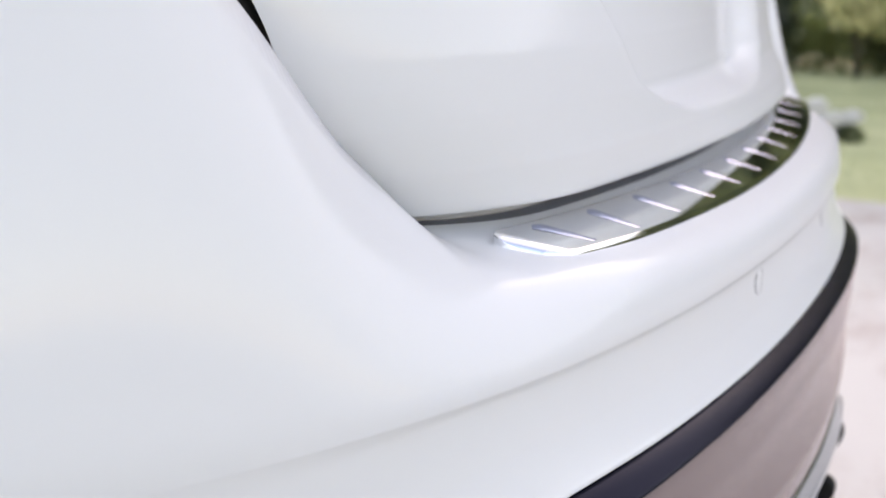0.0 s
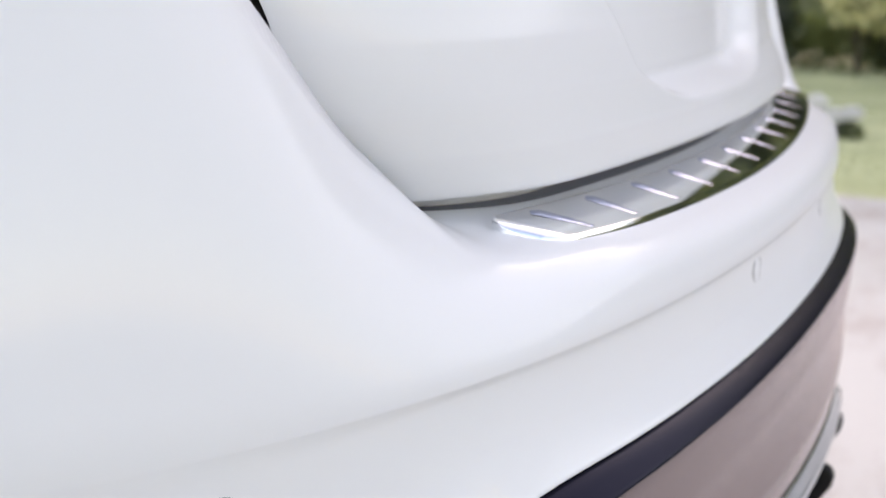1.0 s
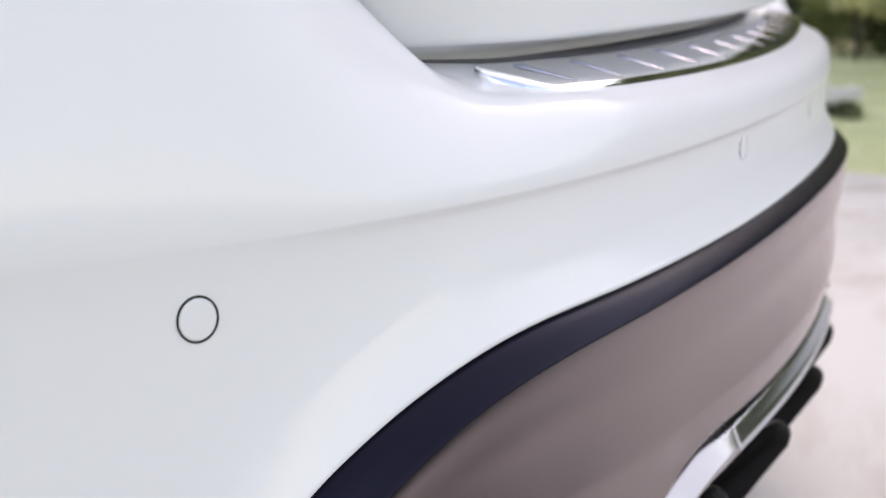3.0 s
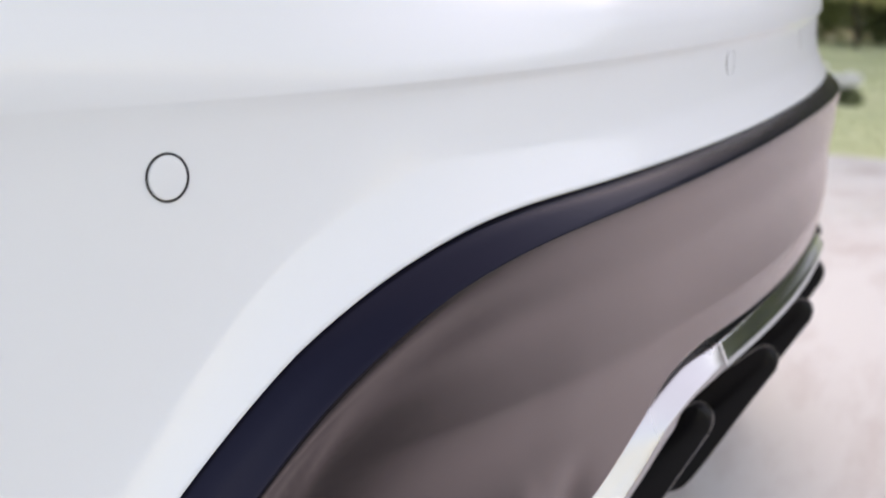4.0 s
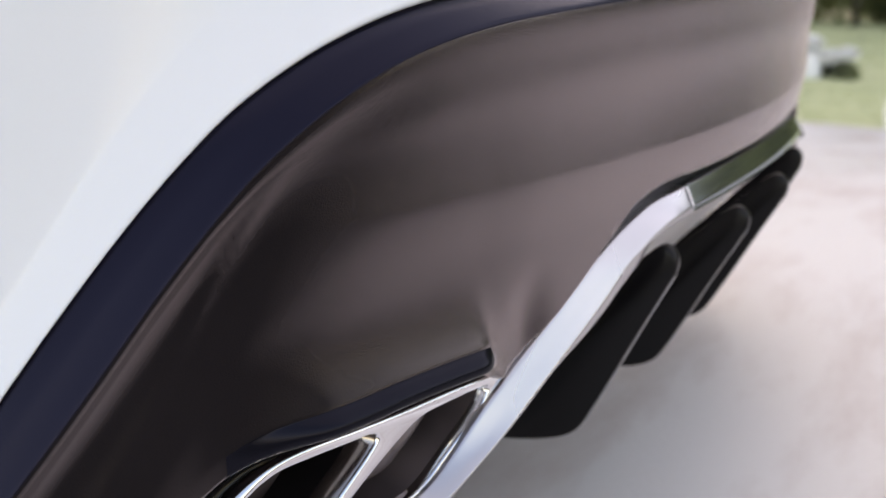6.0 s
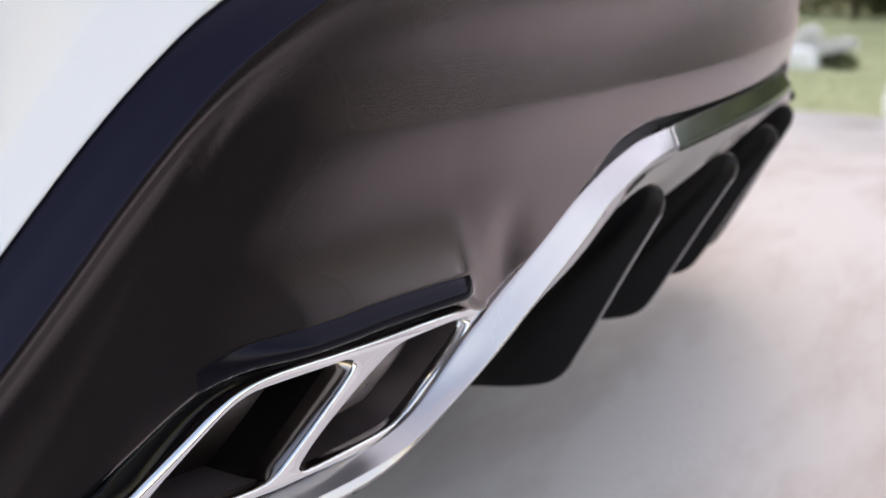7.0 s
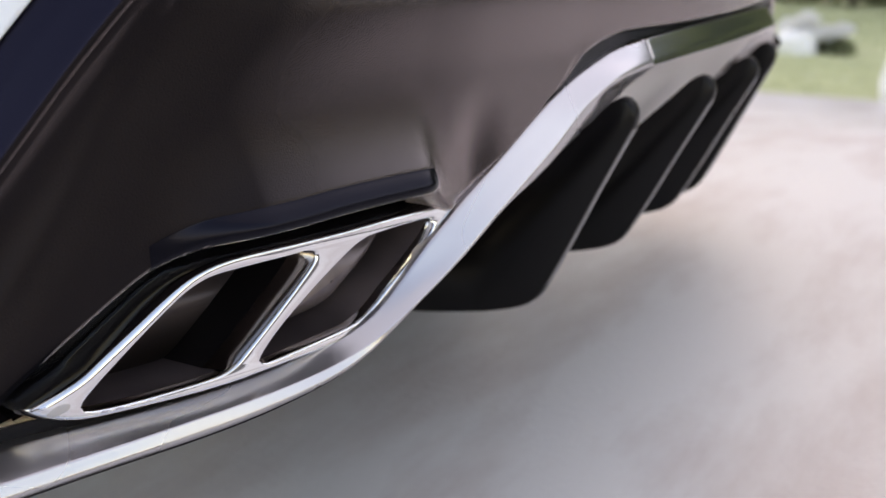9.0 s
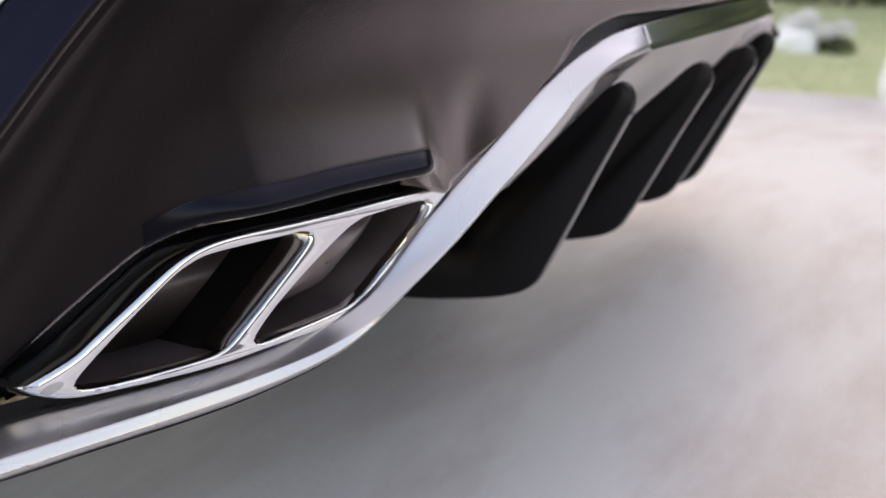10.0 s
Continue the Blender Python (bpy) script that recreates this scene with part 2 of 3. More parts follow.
def white_profile(a, b=None):
    """(d, z) from the top of the white bumper down to its lower edge; b: where the corner panel is met."""
    b = a if b is None else b
    lift = 0.0366 * min(b, 0.5) ** 2
    rear = [(-0.190, 0.772), (-0.165, 0.766), (-0.13, 0.762), (-0.10, 0.757), (-0.062, 0.7485), (-0.042, 0.7450), (-0.026, 0.7420), (-0.012, 0.7365), (-0.002, 0.7285), (0.0005, 0.718), (0.0022, 0.710)]
    rear = [(d, z + lift * step(0.71, 0.745, z)) for d, z in rear]
    tz, td = corner_top(max(b, 0.45)), corner_in(max(b, 0.45)) + sunk(a)
    ridge = [(-0.040, -0.04), (-0.0016, -0.0014), (0.0, 0.0)]
    ridge = [(td + d, tz + z) for d, z in ridge]
    m = step(0.49, 0.74, b)
    bend = Vector((-0.012 + (td * 0.36 + 0.012) * m, 0.752 + (0.705 + 0.52 * (tz - 0.705) - 0.752) * m))
    for n in range(8):
        s = 1 - (n + 1) / 8.6
        q = Vector((0.0026, 0.7045)) * (1 - s) ** 2 + bend * 2 * s * (1 - s) + Vector((td, tz)) * s * s
        ridge.append((q.x, q.y))
    blend = [step(0.462 - 0.11 * (k / 10) ** 1.5, 0.494 + 0.07 * (k / 10) ** 1.5, b) for k in range(11)]
    up = [tuple(r[i] + (g[i] - r[i]) * w for i in (0, 1)) for r, g, w in zip(rear, ridge, blend)]
    e, h = edge_z(a), hollow(a)
    deep = 0.0012
    up += [(0.0026, 0.7000), (0.0020, 0.6978)]
    top_h = e + h
    falls = [0.6975 + (top_h + 0.004 - 0.6975) * s for s in (0.06, 0.14, 0.25, 0.38, 0.54, 0.75)]
    for z in falls:
        s = min(1.0, (0.6975 - z) / (0.6975 - top_h - 0.004)) ** 0.6
        up.append((0.0018 + (deep - 0.0018) * s - 0.0036 * 4 * s * (1 - s), z))
    up += [(deep, top_h + 0.004), (deep + 0.0008, top_h), (deep + 0.002, top_h - 0.004)]
    up += [(deep + 0.002 + (0.0165 - deep - 0.002) * s**1.15, top_h - 0.004 - (h - 0.004) * s) for s in (0.2, 0.4, 0.6, 0.8, 0.93)]
    up += [(0.017, e), (0.0145, e - 0.003), (-0.01, e - 0.003)]
    return up


car = tagged(new("car"), "white sport utility car parked on pale driveway", "car")

skin = np.array([[at(u, d, z) for d, z in white_profile(abs(u), reach(u))] for u in US])


def cubic(xs, ys, at_xs):
    """Natural cubic spline through columns of points."""
    xs, ys, n = np.array(xs), np.array(ys), len(xs)
    h = np.diff(xs)
    m, r = np.eye(n), np.zeros((n, ys.shape[1]))
    for i in range(1, n - 1):
        m[i, i - 1 : i + 2] = h[i - 1], 2 * (h[i - 1] + h[i]), h[i]
        r[i] = 6 * ((ys[i + 1] - ys[i]) / h[i] - (ys[i] - ys[i - 1]) / h[i - 1])
    c = np.linalg.solve(m, r)
    out = []
    for v in at_xs:
        i = min(n - 2, max(0, int(np.searchsorted(xs, v)) - 1))
        s, q = (xs[i + 1] - v) / h[i], (v - xs[i]) / h[i]
        out.append(s * ys[i] + q * ys[i + 1] + ((s**3 - s) * c[i] + (q**3 - q) * c[i + 1]) * h[i] ** 2 / 6)
    return np.array(out)


# the corner panels above the crease: long, even curves from column to column
COLUMNS = [0.495, 0.51, 0.53, 0.56, 0.60, 0.655, 0.73, 0.82, 0.91, 1.02, SIDE]
for side in (-1, 1):
    more = FAR if side > 0 else 0.0
    stations = [c + more for c in COLUMNS if c + more < SIDE - 0.05] + [SIDE]
    span = [i for i, u in enumerate(US) if 0.51 + more <= side * u <= SIDE]
    for k in range(11):
        given = [at(side * c, *white_profile(c, reach(side * c))[k]) for c in stations]
        even = cubic(stations, given, [abs(US[i]) for i in span])
        share = 1 - step(7, 11, k)
        skin[span, k] += (even - skin[span, k]) * share
for _ in range(40):
    soft = skin.copy()
    soft[1:-1] = 0.25 * skin[:-2] + 0.5 * skin[1:-1] + 0.25 * skin[2:]
    for n, u in enumerate(US):
        w = step(0.38, 0.44, reach(u)) * (1 - step(0.58, 0.66, reach(u)))
        for k in range(6, 10):
            skin[n, k] += (soft[n, k] - skin[n, k]) * w
bumper = part("rear_bumper", grid([[tuple(q) for q in row] for row in skin]), WHITE, car, "glossy white painted rear bumper")


# satin band between the paint and the dark lower bumper
def band_profile(a):
    e, f = edge_z(a), lip_z(a)
    k = min(1.0, (e - f) / 0.022)
    return [(-0.012, e - 0.004 * k), (0.013, e - 0.0045 * k), (0.0175, e - 0.0055 * k), (0.0265, (e + f) / 2 - 0.001), (0.0335, f + 0.0012), (0.0357, f - 0.0008), (0.0359, f - 0.0022), (0.0359, f - 0.0027), (0.030, f - 0.004)]


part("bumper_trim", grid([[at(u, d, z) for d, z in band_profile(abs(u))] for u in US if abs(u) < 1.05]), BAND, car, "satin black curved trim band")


# dark grained lower bumper
def dark_profile(a):
    f, lo = lip_z(a), low_z(a)
    near = step(0.54, 0.68, a)
    crease = 0.477
    out = [(0.028, f - 0.0022), (0.0358, f - 0.0024), (0.0359, f - 0.0030), (0.0362, f - 0.008)]
    fold = max(min(crease, f - 0.02), lo + 0.035)
    heights = [*np.linspace(f - 0.008, fold + 0.003, 13)[1:], *np.linspace(fold, lo + 0.028, 16), *np.linspace(lo + 0.028, lo + 0.0124, 9)[1:], *(lo + h for h in (0.0119, 0.0113, 0.0105, 0.0075, 0.0045, 0.0025, 0.0013, 0.0005, 0.0))]
    for z in heights:
        gap = f - z
        if z >= crease:
            far = table((gap - 0.008) / max(0.01, f - 0.008 - crease), [(0, 0.0358), (0.06, 0.0358), (0.16, 0.0345), (0.30, 0.0330), (0.46, 0.0320), (0.66, 0.0314), (1, 0.0314)])
            far += 0.0036 * min(1.0, max(0.0, (crease + 0.044 - z) / 0.044)) ** 2
        else:
            far = 0.0350 - 0.0045 * step(0, 0.05, crease - z)
        far += 0.0013 * math.exp(-(((z - crease) / max(0.02, f - crease) - 0.58) / 0.11) ** 2) if z > crease else 0.0
        close = table(gap, [(0, 0.0358), (0.008, 0.0356), (0.016, 0.0342), (0.024, 0.0322), (0.034, 0.0306), (0.046, 0.0302), (0.06, 0.0308), (0.10, 0.0335), (0.14, 0.0345)])
        d = far * (1 - near) + close * near
        d += 0.0014 * math.exp(-(((gap - table(a, [(0.655, 0.020), (0.67, 0.023), (0.70, 0.037), (0.737, 0.061), (0.772, 0.067)])) / 0.007) ** 2)) * step(0.65, 0.70, a)
        # above the exhaust recess: a hollow flaring outwards, then a ledge that faces the sky
        over = z - lo
        flare = 0.0135 * (min(1.0, max(0.0, (0.068 - over) / 0.055))) ** 2
        ledge = 0.0085 * (1 - (1 - min(1.0, max(0.0, (0.0115 - over) / 0.0108))) ** 2)
        d += flare * step(0.47, 0.52, a) * (1 - step(0.64, 0.73, a)) + ledge * step(0.495, 0.525, a) * (1 - step(0.64, 0.71, a))
        d -= 0.0065 * math.exp(-(((a - 0.452) / 0.019) ** 2)) * step(0.0, 0.06, 0.42 - z)
        hug = (1 - step(0.0, 0.011, z - lo)) * step(0.33, 0.37, a) * (1 - step(0.455, 0.475, a))
        d += (0.0185 - d) * hug
        d += sunk(a) * step(0.0, 1.0, (gap - 0.02) / max(0.05, f - lo - 0.02))
        out.append((d, z))
    d, z = out[-1]
    pocket = 1 - step(0.37, 0.41, a)
    out += [(d - 0.0008, z - 0.002), (d - 0.003, z - 0.004), (d - 0.0075, z - 0.0055), (d - 0.03 + 0.020 * pocket, z - 0.005 - 0.003 * pocket), (d - 0.05 + 0.037 * pocket, z - 0.005 - 0.022 * pocket)]
    return out


lower = part("lower_bumper", grid([[at(u, d, z) for d, z in dark_profile(abs(u))] for u in US if abs(u) < 1.03]), PLASTIC, car, "dark grey grained plastic lower bumper")

for side in (-1, 1):
    part("recess_ledge", grid([[at(side * a, d + 0.0004, z + 0.0003) for d, z in dark_profile(a)[-14:-2]] for a in np.linspace(0.508, 0.705, 60)]), LEDGE, car, "glossy black ledge over the exhaust recess")

# black overlay just before the plastic paints the hollow's shade
part("pocket_shade", grid([[at(u, d + 0.0005, z) for d, z in dark_profile(abs(u))[-4:]] for u in np.linspace(-0.375, 0.375, 160)]), FIN, car, "hollow above the chrome bar, shade painted black")

# chrome bar and lip
# stations from the middle outwards: upper edge, lower edge of the face, lower edge of the ledge
BAR = [
    (0, 0.4352, 0, 0.4176, 0, 0.39),
    (0.07, 0.435, 0.07, 0.4175, 0.068, 0.3895),
    (0.124, 0.4342, 0.124, 0.417, 0.12, 0.389),
    (0.1878, 0.432, 0.185, 0.4157, 0.18, 0.388),
    (0.2244, 0.4303, 0.2272, 0.4139, 0.215, 0.3875),
    (0.2417, 0.4286, 0.24, 0.4128, 0.228, 0.3872),
    (0.2657, 0.4247, 0.256, 0.411, 0.244, 0.3872),
    (0.288, 0.4186, 0.2744, 0.4077, 0.262, 0.388),
    (0.3091, 0.4116, 0.293, 0.4015, 0.285, 0.3865),
    (0.329, 0.4035, 0.312, 0.3925, 0.3075, 0.383),
    (0.3516, 0.393, 0.3286, 0.3841, 0.325, 0.3725),
    (0.3696, 0.3833, 0.3425, 0.373, 0.337, 0.3645),
    (0.3869, 0.3725, 0.3598, 0.3612, 0.356, 0.3527),
    (0.4002, 0.3643, 0.373, 0.3535, 0.368, 0.346),
    (0.4164, 0.354, 0.388, 0.3447, 0.384, 0.338),
    (0.432, 0.3445, 0.403, 0.336, 0.401, 0.3308),
    (0.4471, 0.3345, 0.4165, 0.3276, 0.416, 0.3246),
    (0.4636, 0.3235, 0.433, 0.318, 0.433, 0.3157),
    (0.49, 0.305, 0.459, 0.301, 0.46, 0.2977),
    (0.515, 0.283, 0.486, 0.2845, 0.487, 0.2815),
    (0.536, 0.2665, 0.512, 0.2702, 0.513, 0.2672),
    (0.556, 0.256, 0.535, 0.257, 0.536, 0.2535),
    (0.5784, 0.248, 0.558, 0.246, 0.559, 0.2405),
    (0.6046, 0.2435, 0.588, 0.238, 0.588, 0.231),
    (0.645, 0.2402, 0.638, 0.2335, 0.638, 0.2238),
    (0.6817, 0.2392, 0.68, 0.232, 0.68, 0.2212),
    (0.7154, 0.2397, 0.713, 0.2306, 0.713, 0.2206),
    (0.7465, 0.2404, 0.745, 0.2299, 0.745, 0.2203),
    (0.7753, 0.2412, 0.774, 0.2293, 0.774, 0.2195),
    (0.83, 0.243, 0.83, 0.2285, 0.83, 0.219),
    (0.9, 0.245, 0.9, 0.23, 0.9, 0.22),
]
LINE = smooth(BAR, 320)
for _ in range(14):
    LINE[1:-1] = 0.25 * LINE[:-2] + 0.5 * LINE[1:-1] + 0.25 * LINE[2:]


def bar_rows(i0, i1, n, side, flat=1.0):
    rows = []
    for s in np.linspace(i0, i1, n):
        q = np.array([np.interp(s * 320, np.arange(321), LINE[:, c]) for c in range(6)])
        t, l, o = q[:2], q[2:4], q[4:]
        turn, diag = step(0.53, 0.62, t[0]), step(0.26, 0.38, t[0])
        d_low = 0.0398 - 0.005 * diag - 0.005 * turn
        d_out = 0.041 - 0.007 * diag - 0.0005 * turn
        d_top = 0.0215 - 0.0115 * turn
        mid = flat * (1 - step(0.228, 0.285, t[0]))
        crown = d_top + (d_low - d_top) * 0.53 * mid
        row = [low(side * t[0], d_top - 0.030, t[1]), low(side * t[0], crown - 0.0012, t[1])]
        for f, c in ((0.03, 0.55 * mid), (0.09, 0.09 + 0.49 * mid), (0.13, 0.13 + 0.47 * mid), (0.5, 0.5 + 0.27 * mid), (0.64, 0.64 + 0.19 * mid), (0.93, 0.95 + 0.01 * mid), (0.985, 1.0)):
            m = t + (l - t) * f
            row.append(low(side * m[0], d_top + (d_low - d_top) * c, m[1]))
        # under the face: a narrow rim, then a panel falling away forwards
        mids = 1 - step(0.27, 0.34, t[0])
        for f, c, back in ((0.06, 1.0, 0.0), (0.20, 0.0, 0.0), (0.24, 0.0, 0.0015), (0.6, 0.0, 0.014), (0.95, 0.0, 0.0265)):
            m = l + (o - l) * f
            side_c = max(0.0, 1 - f / 0.9)
            row.append(low(side * m[0], d_out + (d_low - d_out) * (c * mids + side_c * (1 - mids)) - back * mids, m[1]))
        row.append(low(side * o[0], d_out - 0.002 - 0.026 * mids, o[1]))
        row.append(low(side * o[0], d_out - 0.045 - 0.085 * mids, o[1] + 0.003 - 0.118 * mids))
        rows.append(row)
    return rows


JOINT = float(np.interp(0.2244, LINE[:, 0], np.linspace(0, 1, 321)))
centre = [*reversed(bar_rows(0, JOINT - 0.0006, 40, -1)[1:]), *bar_rows(0, JOINT - 0.0006, 40, 1)]
part("chrome_bar", grid([row[:11] for row in centre]), BAR_CHROME, car, "polished chrome centre bar of the diffuser")
part("diffuser_panel", grid([row[10:] for row in centre]), PANEL, car, "satin grey panel sloping under the chrome bar")
for side in (-1, 1):
    # pale proud strip, painted for the highlight on the joint's bevel
    strip = [[Vector(q) + Vector((0, -0.0010, 0.0004)) for q in row[2:9]] for row in bar_rows(JOINT - 0.0028, JOINT + 0.0012, 3, side)]
    part("joint_highlight", grid(strip), PANEL, car, "joint in the chrome bar, its highlight painted pale")
    under = [row for row in bar_rows(0.55, 1.0, 70, side) if abs(row[-2][0]) > 0.575]
    part("lip_edge", grid([[Vector(row[-2]) + Vector(q) for q in ((0, 0.0008, 0.0004), (0, 0.0012, -0.0026), (0, 0.012, -0.0030))] for row in under]), FIN, car, "thin black edge under the chrome lip")
    part("chrome_lip", grid(bar_rows(JOINT + 0.0002, 1.0, 110, side)), SATIN, car, "satin chrome lip sweeping under the exhaust trim")

# parking sensors: a disc in a thin dark groove
def sensor(u, z, r=0.0128):
    a = abs(u)
    prof = white_profile(a)
    d = float(np.interp(-z, [-p[1] for p in prof[9:20]], [p[0] for p in prof[9:20]]))
    x, y, nx, ny = plan(u)
    e = 1e-3
    p0, p1 = Vector(at(u - e, d, z)), Vector(at(u + e, d, z))
    right = (p1 - p0).normalized()
    near = sorted(prof[9:20], key=lambda q: q[1])
    depth = lambda h: float(np.interp(h, [q[1] for q in near], [q[0] for q in near]))
    up = (Vector(at(u, depth(z + 0.012), z + 0.012)) - Vector(at(u, depth(z - 0.012), z - 0.012))).normalized()
    out = right.cross(up).normalized()
    c = Vector(at(u, d, z))
    wide = 0.0008 if a > 0.5 else 0.0002
    lift = 0.0006 if a > 0.5 else 0.0002

    def lathe(pairs):
        return grid([[c + right * (0.86 * rr * math.cos(t)) + up * (rr * math.sin(t)) + out * h for rr, h in pairs] for t in np.linspace(0, 2 * math.pi, 48, endpoint=False)], closed_rows=True)

    part("sensor_ring", lathe([(r - 0.0004, -0.002), (r - 0.0004, 0.0003 + lift), (r + wide, 0.0003 + lift), (r + wide, -0.002)]), RUBBER, bumper, "thin black ring round the parking sensor")
    part("parking_sensor", lathe([(0.0001, 0.0005 + lift), (r - 0.002, 0.0005 + lift), (r - 0.0009, 0.0004 + lift), (r - 0.0005, -0.0002)]), WHITE, bumper, "white painted round parking sensor")


for u, z in ((-0.7246, 0.6592), (-0.152, 0.676), (0.152, 0.676), (0.7246, 0.6592)):
    sensor(u, z)


# ribbed chrome load-sill plate on the shelf
def sill(x, f):
    """f: 0 at the inner edge, 1 at the outer edge of the plate."""
    y_in, y_out = -0.0558 + 0.23 * x * x, -0.1062 + 0.225 * x * x
    x *= 1 - 0.075 * f * step(0.30, 0.45, -x)
    return (x, y_in + (y_out - y_in) * f, 0.7605 + 0.0366 * min(abs(x), 0.5) ** 2 - 0.0145 * f)


NEAR_END, FAR_END = -0.452, 0.58
rows = []
for x in np.linspace(NEAR_END, FAR_END, 160):
    end = min(1.0, min(x - NEAR_END, FAR_END - x) / 0.022)
    r = 1 - math.sqrt(max(0.0, 1 - (1 - end) ** 2))
    fs = [0.0 + 0.28 * r, *np.linspace(0.03 + 0.28 * r, 0.97 - 0.28 * r, 14), 1.0 - 0.28 * r]
    p0, p1 = sill(x, fs[0]), sill(x, fs[-1])
    h = 0.0035 * min(1.0, min(x - NEAR_END, FAR_END - x) / 0.006 + 0.15)
    row = [(p0[0], p0[1] + 0.001, p0[2] - 0.006), (p0[0], p0[1] + 0.001, p0[2] + h * 0.6)]
    row += [(q[0], q[1], q[2] + h) for q in (sill(x, f) for f in fs)]
    row += [(p1[0], p1[1] - 0.0016, p1[2] + h * 0.4), (p1[0], p1[1] - 0.0018, p1[2] - 0.006)]
    rows.append(row)
plate = part("sill_plate", grid(rows, caps=True), PLATE, bumper, "polished chrome load sill plate with raised ribs")
for i in range(13):
    x0 = (i - 5) * 0.0796
    ring = []
    for s in np.linspace(0, 1, 12):
        f = 0.10 + 0.78 * s
        w = 0.0074 * (1 - 0.66 * s) * min(1, s / 0.06 + 0.2)
        h = 0.0015 * (1 - 0.8 * s) * min(1, s / 0.08 + 0.15)
        p = sill(x0 + 0.010 * (s - 0.3), f)
        ring.append([(p[0] + w * c, p[1], p[2] + 0.0035 + h * q) for c, q in ((-1.3, 0), (-0.7, 0.75), (-0.2, 1), (0.3, 0.95), (0.8, 0.5), (1.2, 0))])
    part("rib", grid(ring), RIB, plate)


# ---- diffuser fins and the dark underside ----
def fin(x, back, tip):
    prof = smooth([(0.15, 0.225), (0.06, 0.232), (-0.01, 0.240), (-0.04, 0.258), (-0.074, 0.293), (-0.11, 0.331), (-0.14, 0.362), (-0.155, 0.378), (-0.165, 0.3845), (-0.1735, 0.382), (-0.1785, 0.374), (-0.1785, 0.363), (-0.1725, 0.349), (-0.160, 0.324), (-0.147, 0.298), (-0.119, 0.240), (-0.100, 0.203), (-0.088, 0.186), (-0.066, 0.174), (-0.02, 0.162), (0.06, 0.150), (0.13, 0.158), (0.16, 0.18), (0.168, 0.205)], 150)
    prof = [(y + back + 0.002, 0.387 - (0.387 - z) * tip if z < 0.387 else z - 0.003) for y, z in prof]
    cy, cz = np.mean(prof, axis=0)
    half = 0.0075
    rows = []
    for off, inset in ((-half + 0.0, 0.0035), (-half + 0.001, 0.001), (-half + 0.003, 0.0), (half - 0.003, 0.0), (half - 0.001, 0.001), (half, 0.0035)):
        row = []
        for y, z in prof:
            row.append((x + off, y + (cy - y) * inset * 6, z + (cz - z) * inset * 6))
        rows.append(row)
    return grid(rows, closed_cols=True, caps=True)


for x, back, tall in ((-0.258, 0.0, 1.0), (-0.087, -0.019, 0.92), (0.087, -0.019, 0.92), (0.258, 0.0, 1.0)):
    blade = part("diffuser_fin", fin(x, back, tall), FIN, car, "matt black diffuser fin")
    # added strip, lighter grey for the sky that the black rear face reflects
    rear = smooth([(-0.1775, 0.358), (-0.1725, 0.3485), (-0.160, 0.324), (-0.147, 0.298), (-0.119, 0.240), (-0.101, 0.205)], 30)
    part("fin_edge", grid([[(x + o, y + back + 0.002 - 0.0004 + q, 0.387 - (0.387 - z) * tall) for o, q in ((-0.0062, 0.0012), (-0.0052, 0.0), (0.0052, 0.0), (0.0062, 0.0012))] for y, z in rear]), EDGE, blade, "rear edge of the fin, greyed for reflected sky")
part("underside", grid([[low(u, d, z) for d, z in ((0.0, 0.384), (-0.02, 0.378), (-0.07, 0.345), (-0.11, 0.325), (-0.3, 0.36), (-0.9, 0.42), (-1.4, 0.43))] for u in np.linspace(-0.44, 0.44, 40)]), FIN, car, "black plastic underside panel")

# ---- exhaust trims ----
OUTER = [(0.4622, 0.3283), (0.4725, 0.3310), (0.5161, 0.3310), (0.5579, 0.3296), (0.5961, 0.3290), (0.6384, 0.3285), (0.6597, 0.3255), (0.6765, 0.3180), (0.7012, 0.3004), (0.7212, 0.2859), (0.7345, 0.2765), (0.7512, 0.2703), (0.7643, 0.2661), (0.7650, 0.2622), (0.7621, 0.2575), (0.7510, 0.2498), (0.7358, 0.2450), (0.7061, 0.2425), (0.6743, 0.2415), (0.6438, 0.2425), (0.6244, 0.2440), (0.6000, 0.2455), (0.5745, 0.2470), (0.5525, 0.2500), (0.5352, 0.2585), (0.4986, 0.2880), (0.4725, 0.3115), (0.4602, 0.3230)]
CELL_L = [(0.7355, 0.2565), (0.7243, 0.2690), (0.7022, 0.2881), (0.6774, 0.3073), (0.6647, 0.3145), (0.6519, 0.3180), (0.6257, 0.3192), (0.6035, 0.3196), (0.5870, 0.3196), (0.5825, 0.3135), (0.6092, 0.2862), (0.6346, 0.2625), (0.6447, 0.2545), (0.6561, 0.2512), (0.6831, 0.2504), (0.7100, 0.2506), (0.7290, 0.2522)]
CELL_R = [(0.6250, 0.2518), (0.6255, 0.2560), (0.6108, 0.2720), (0.5855, 0.2925), (0.5585, 0.3111), (0.5447, 0.3180), (0.5308, 0.3204), (0.4830, 0.3220), (0.4805, 0.3150), (0.4952, 0.3002), (0.5227, 0.2792), (0.5350, 0.2692), (0.5464, 0.2620), (0.5602, 0.2580), (0.5996, 0.2530), (0.6180, 0.2510)]
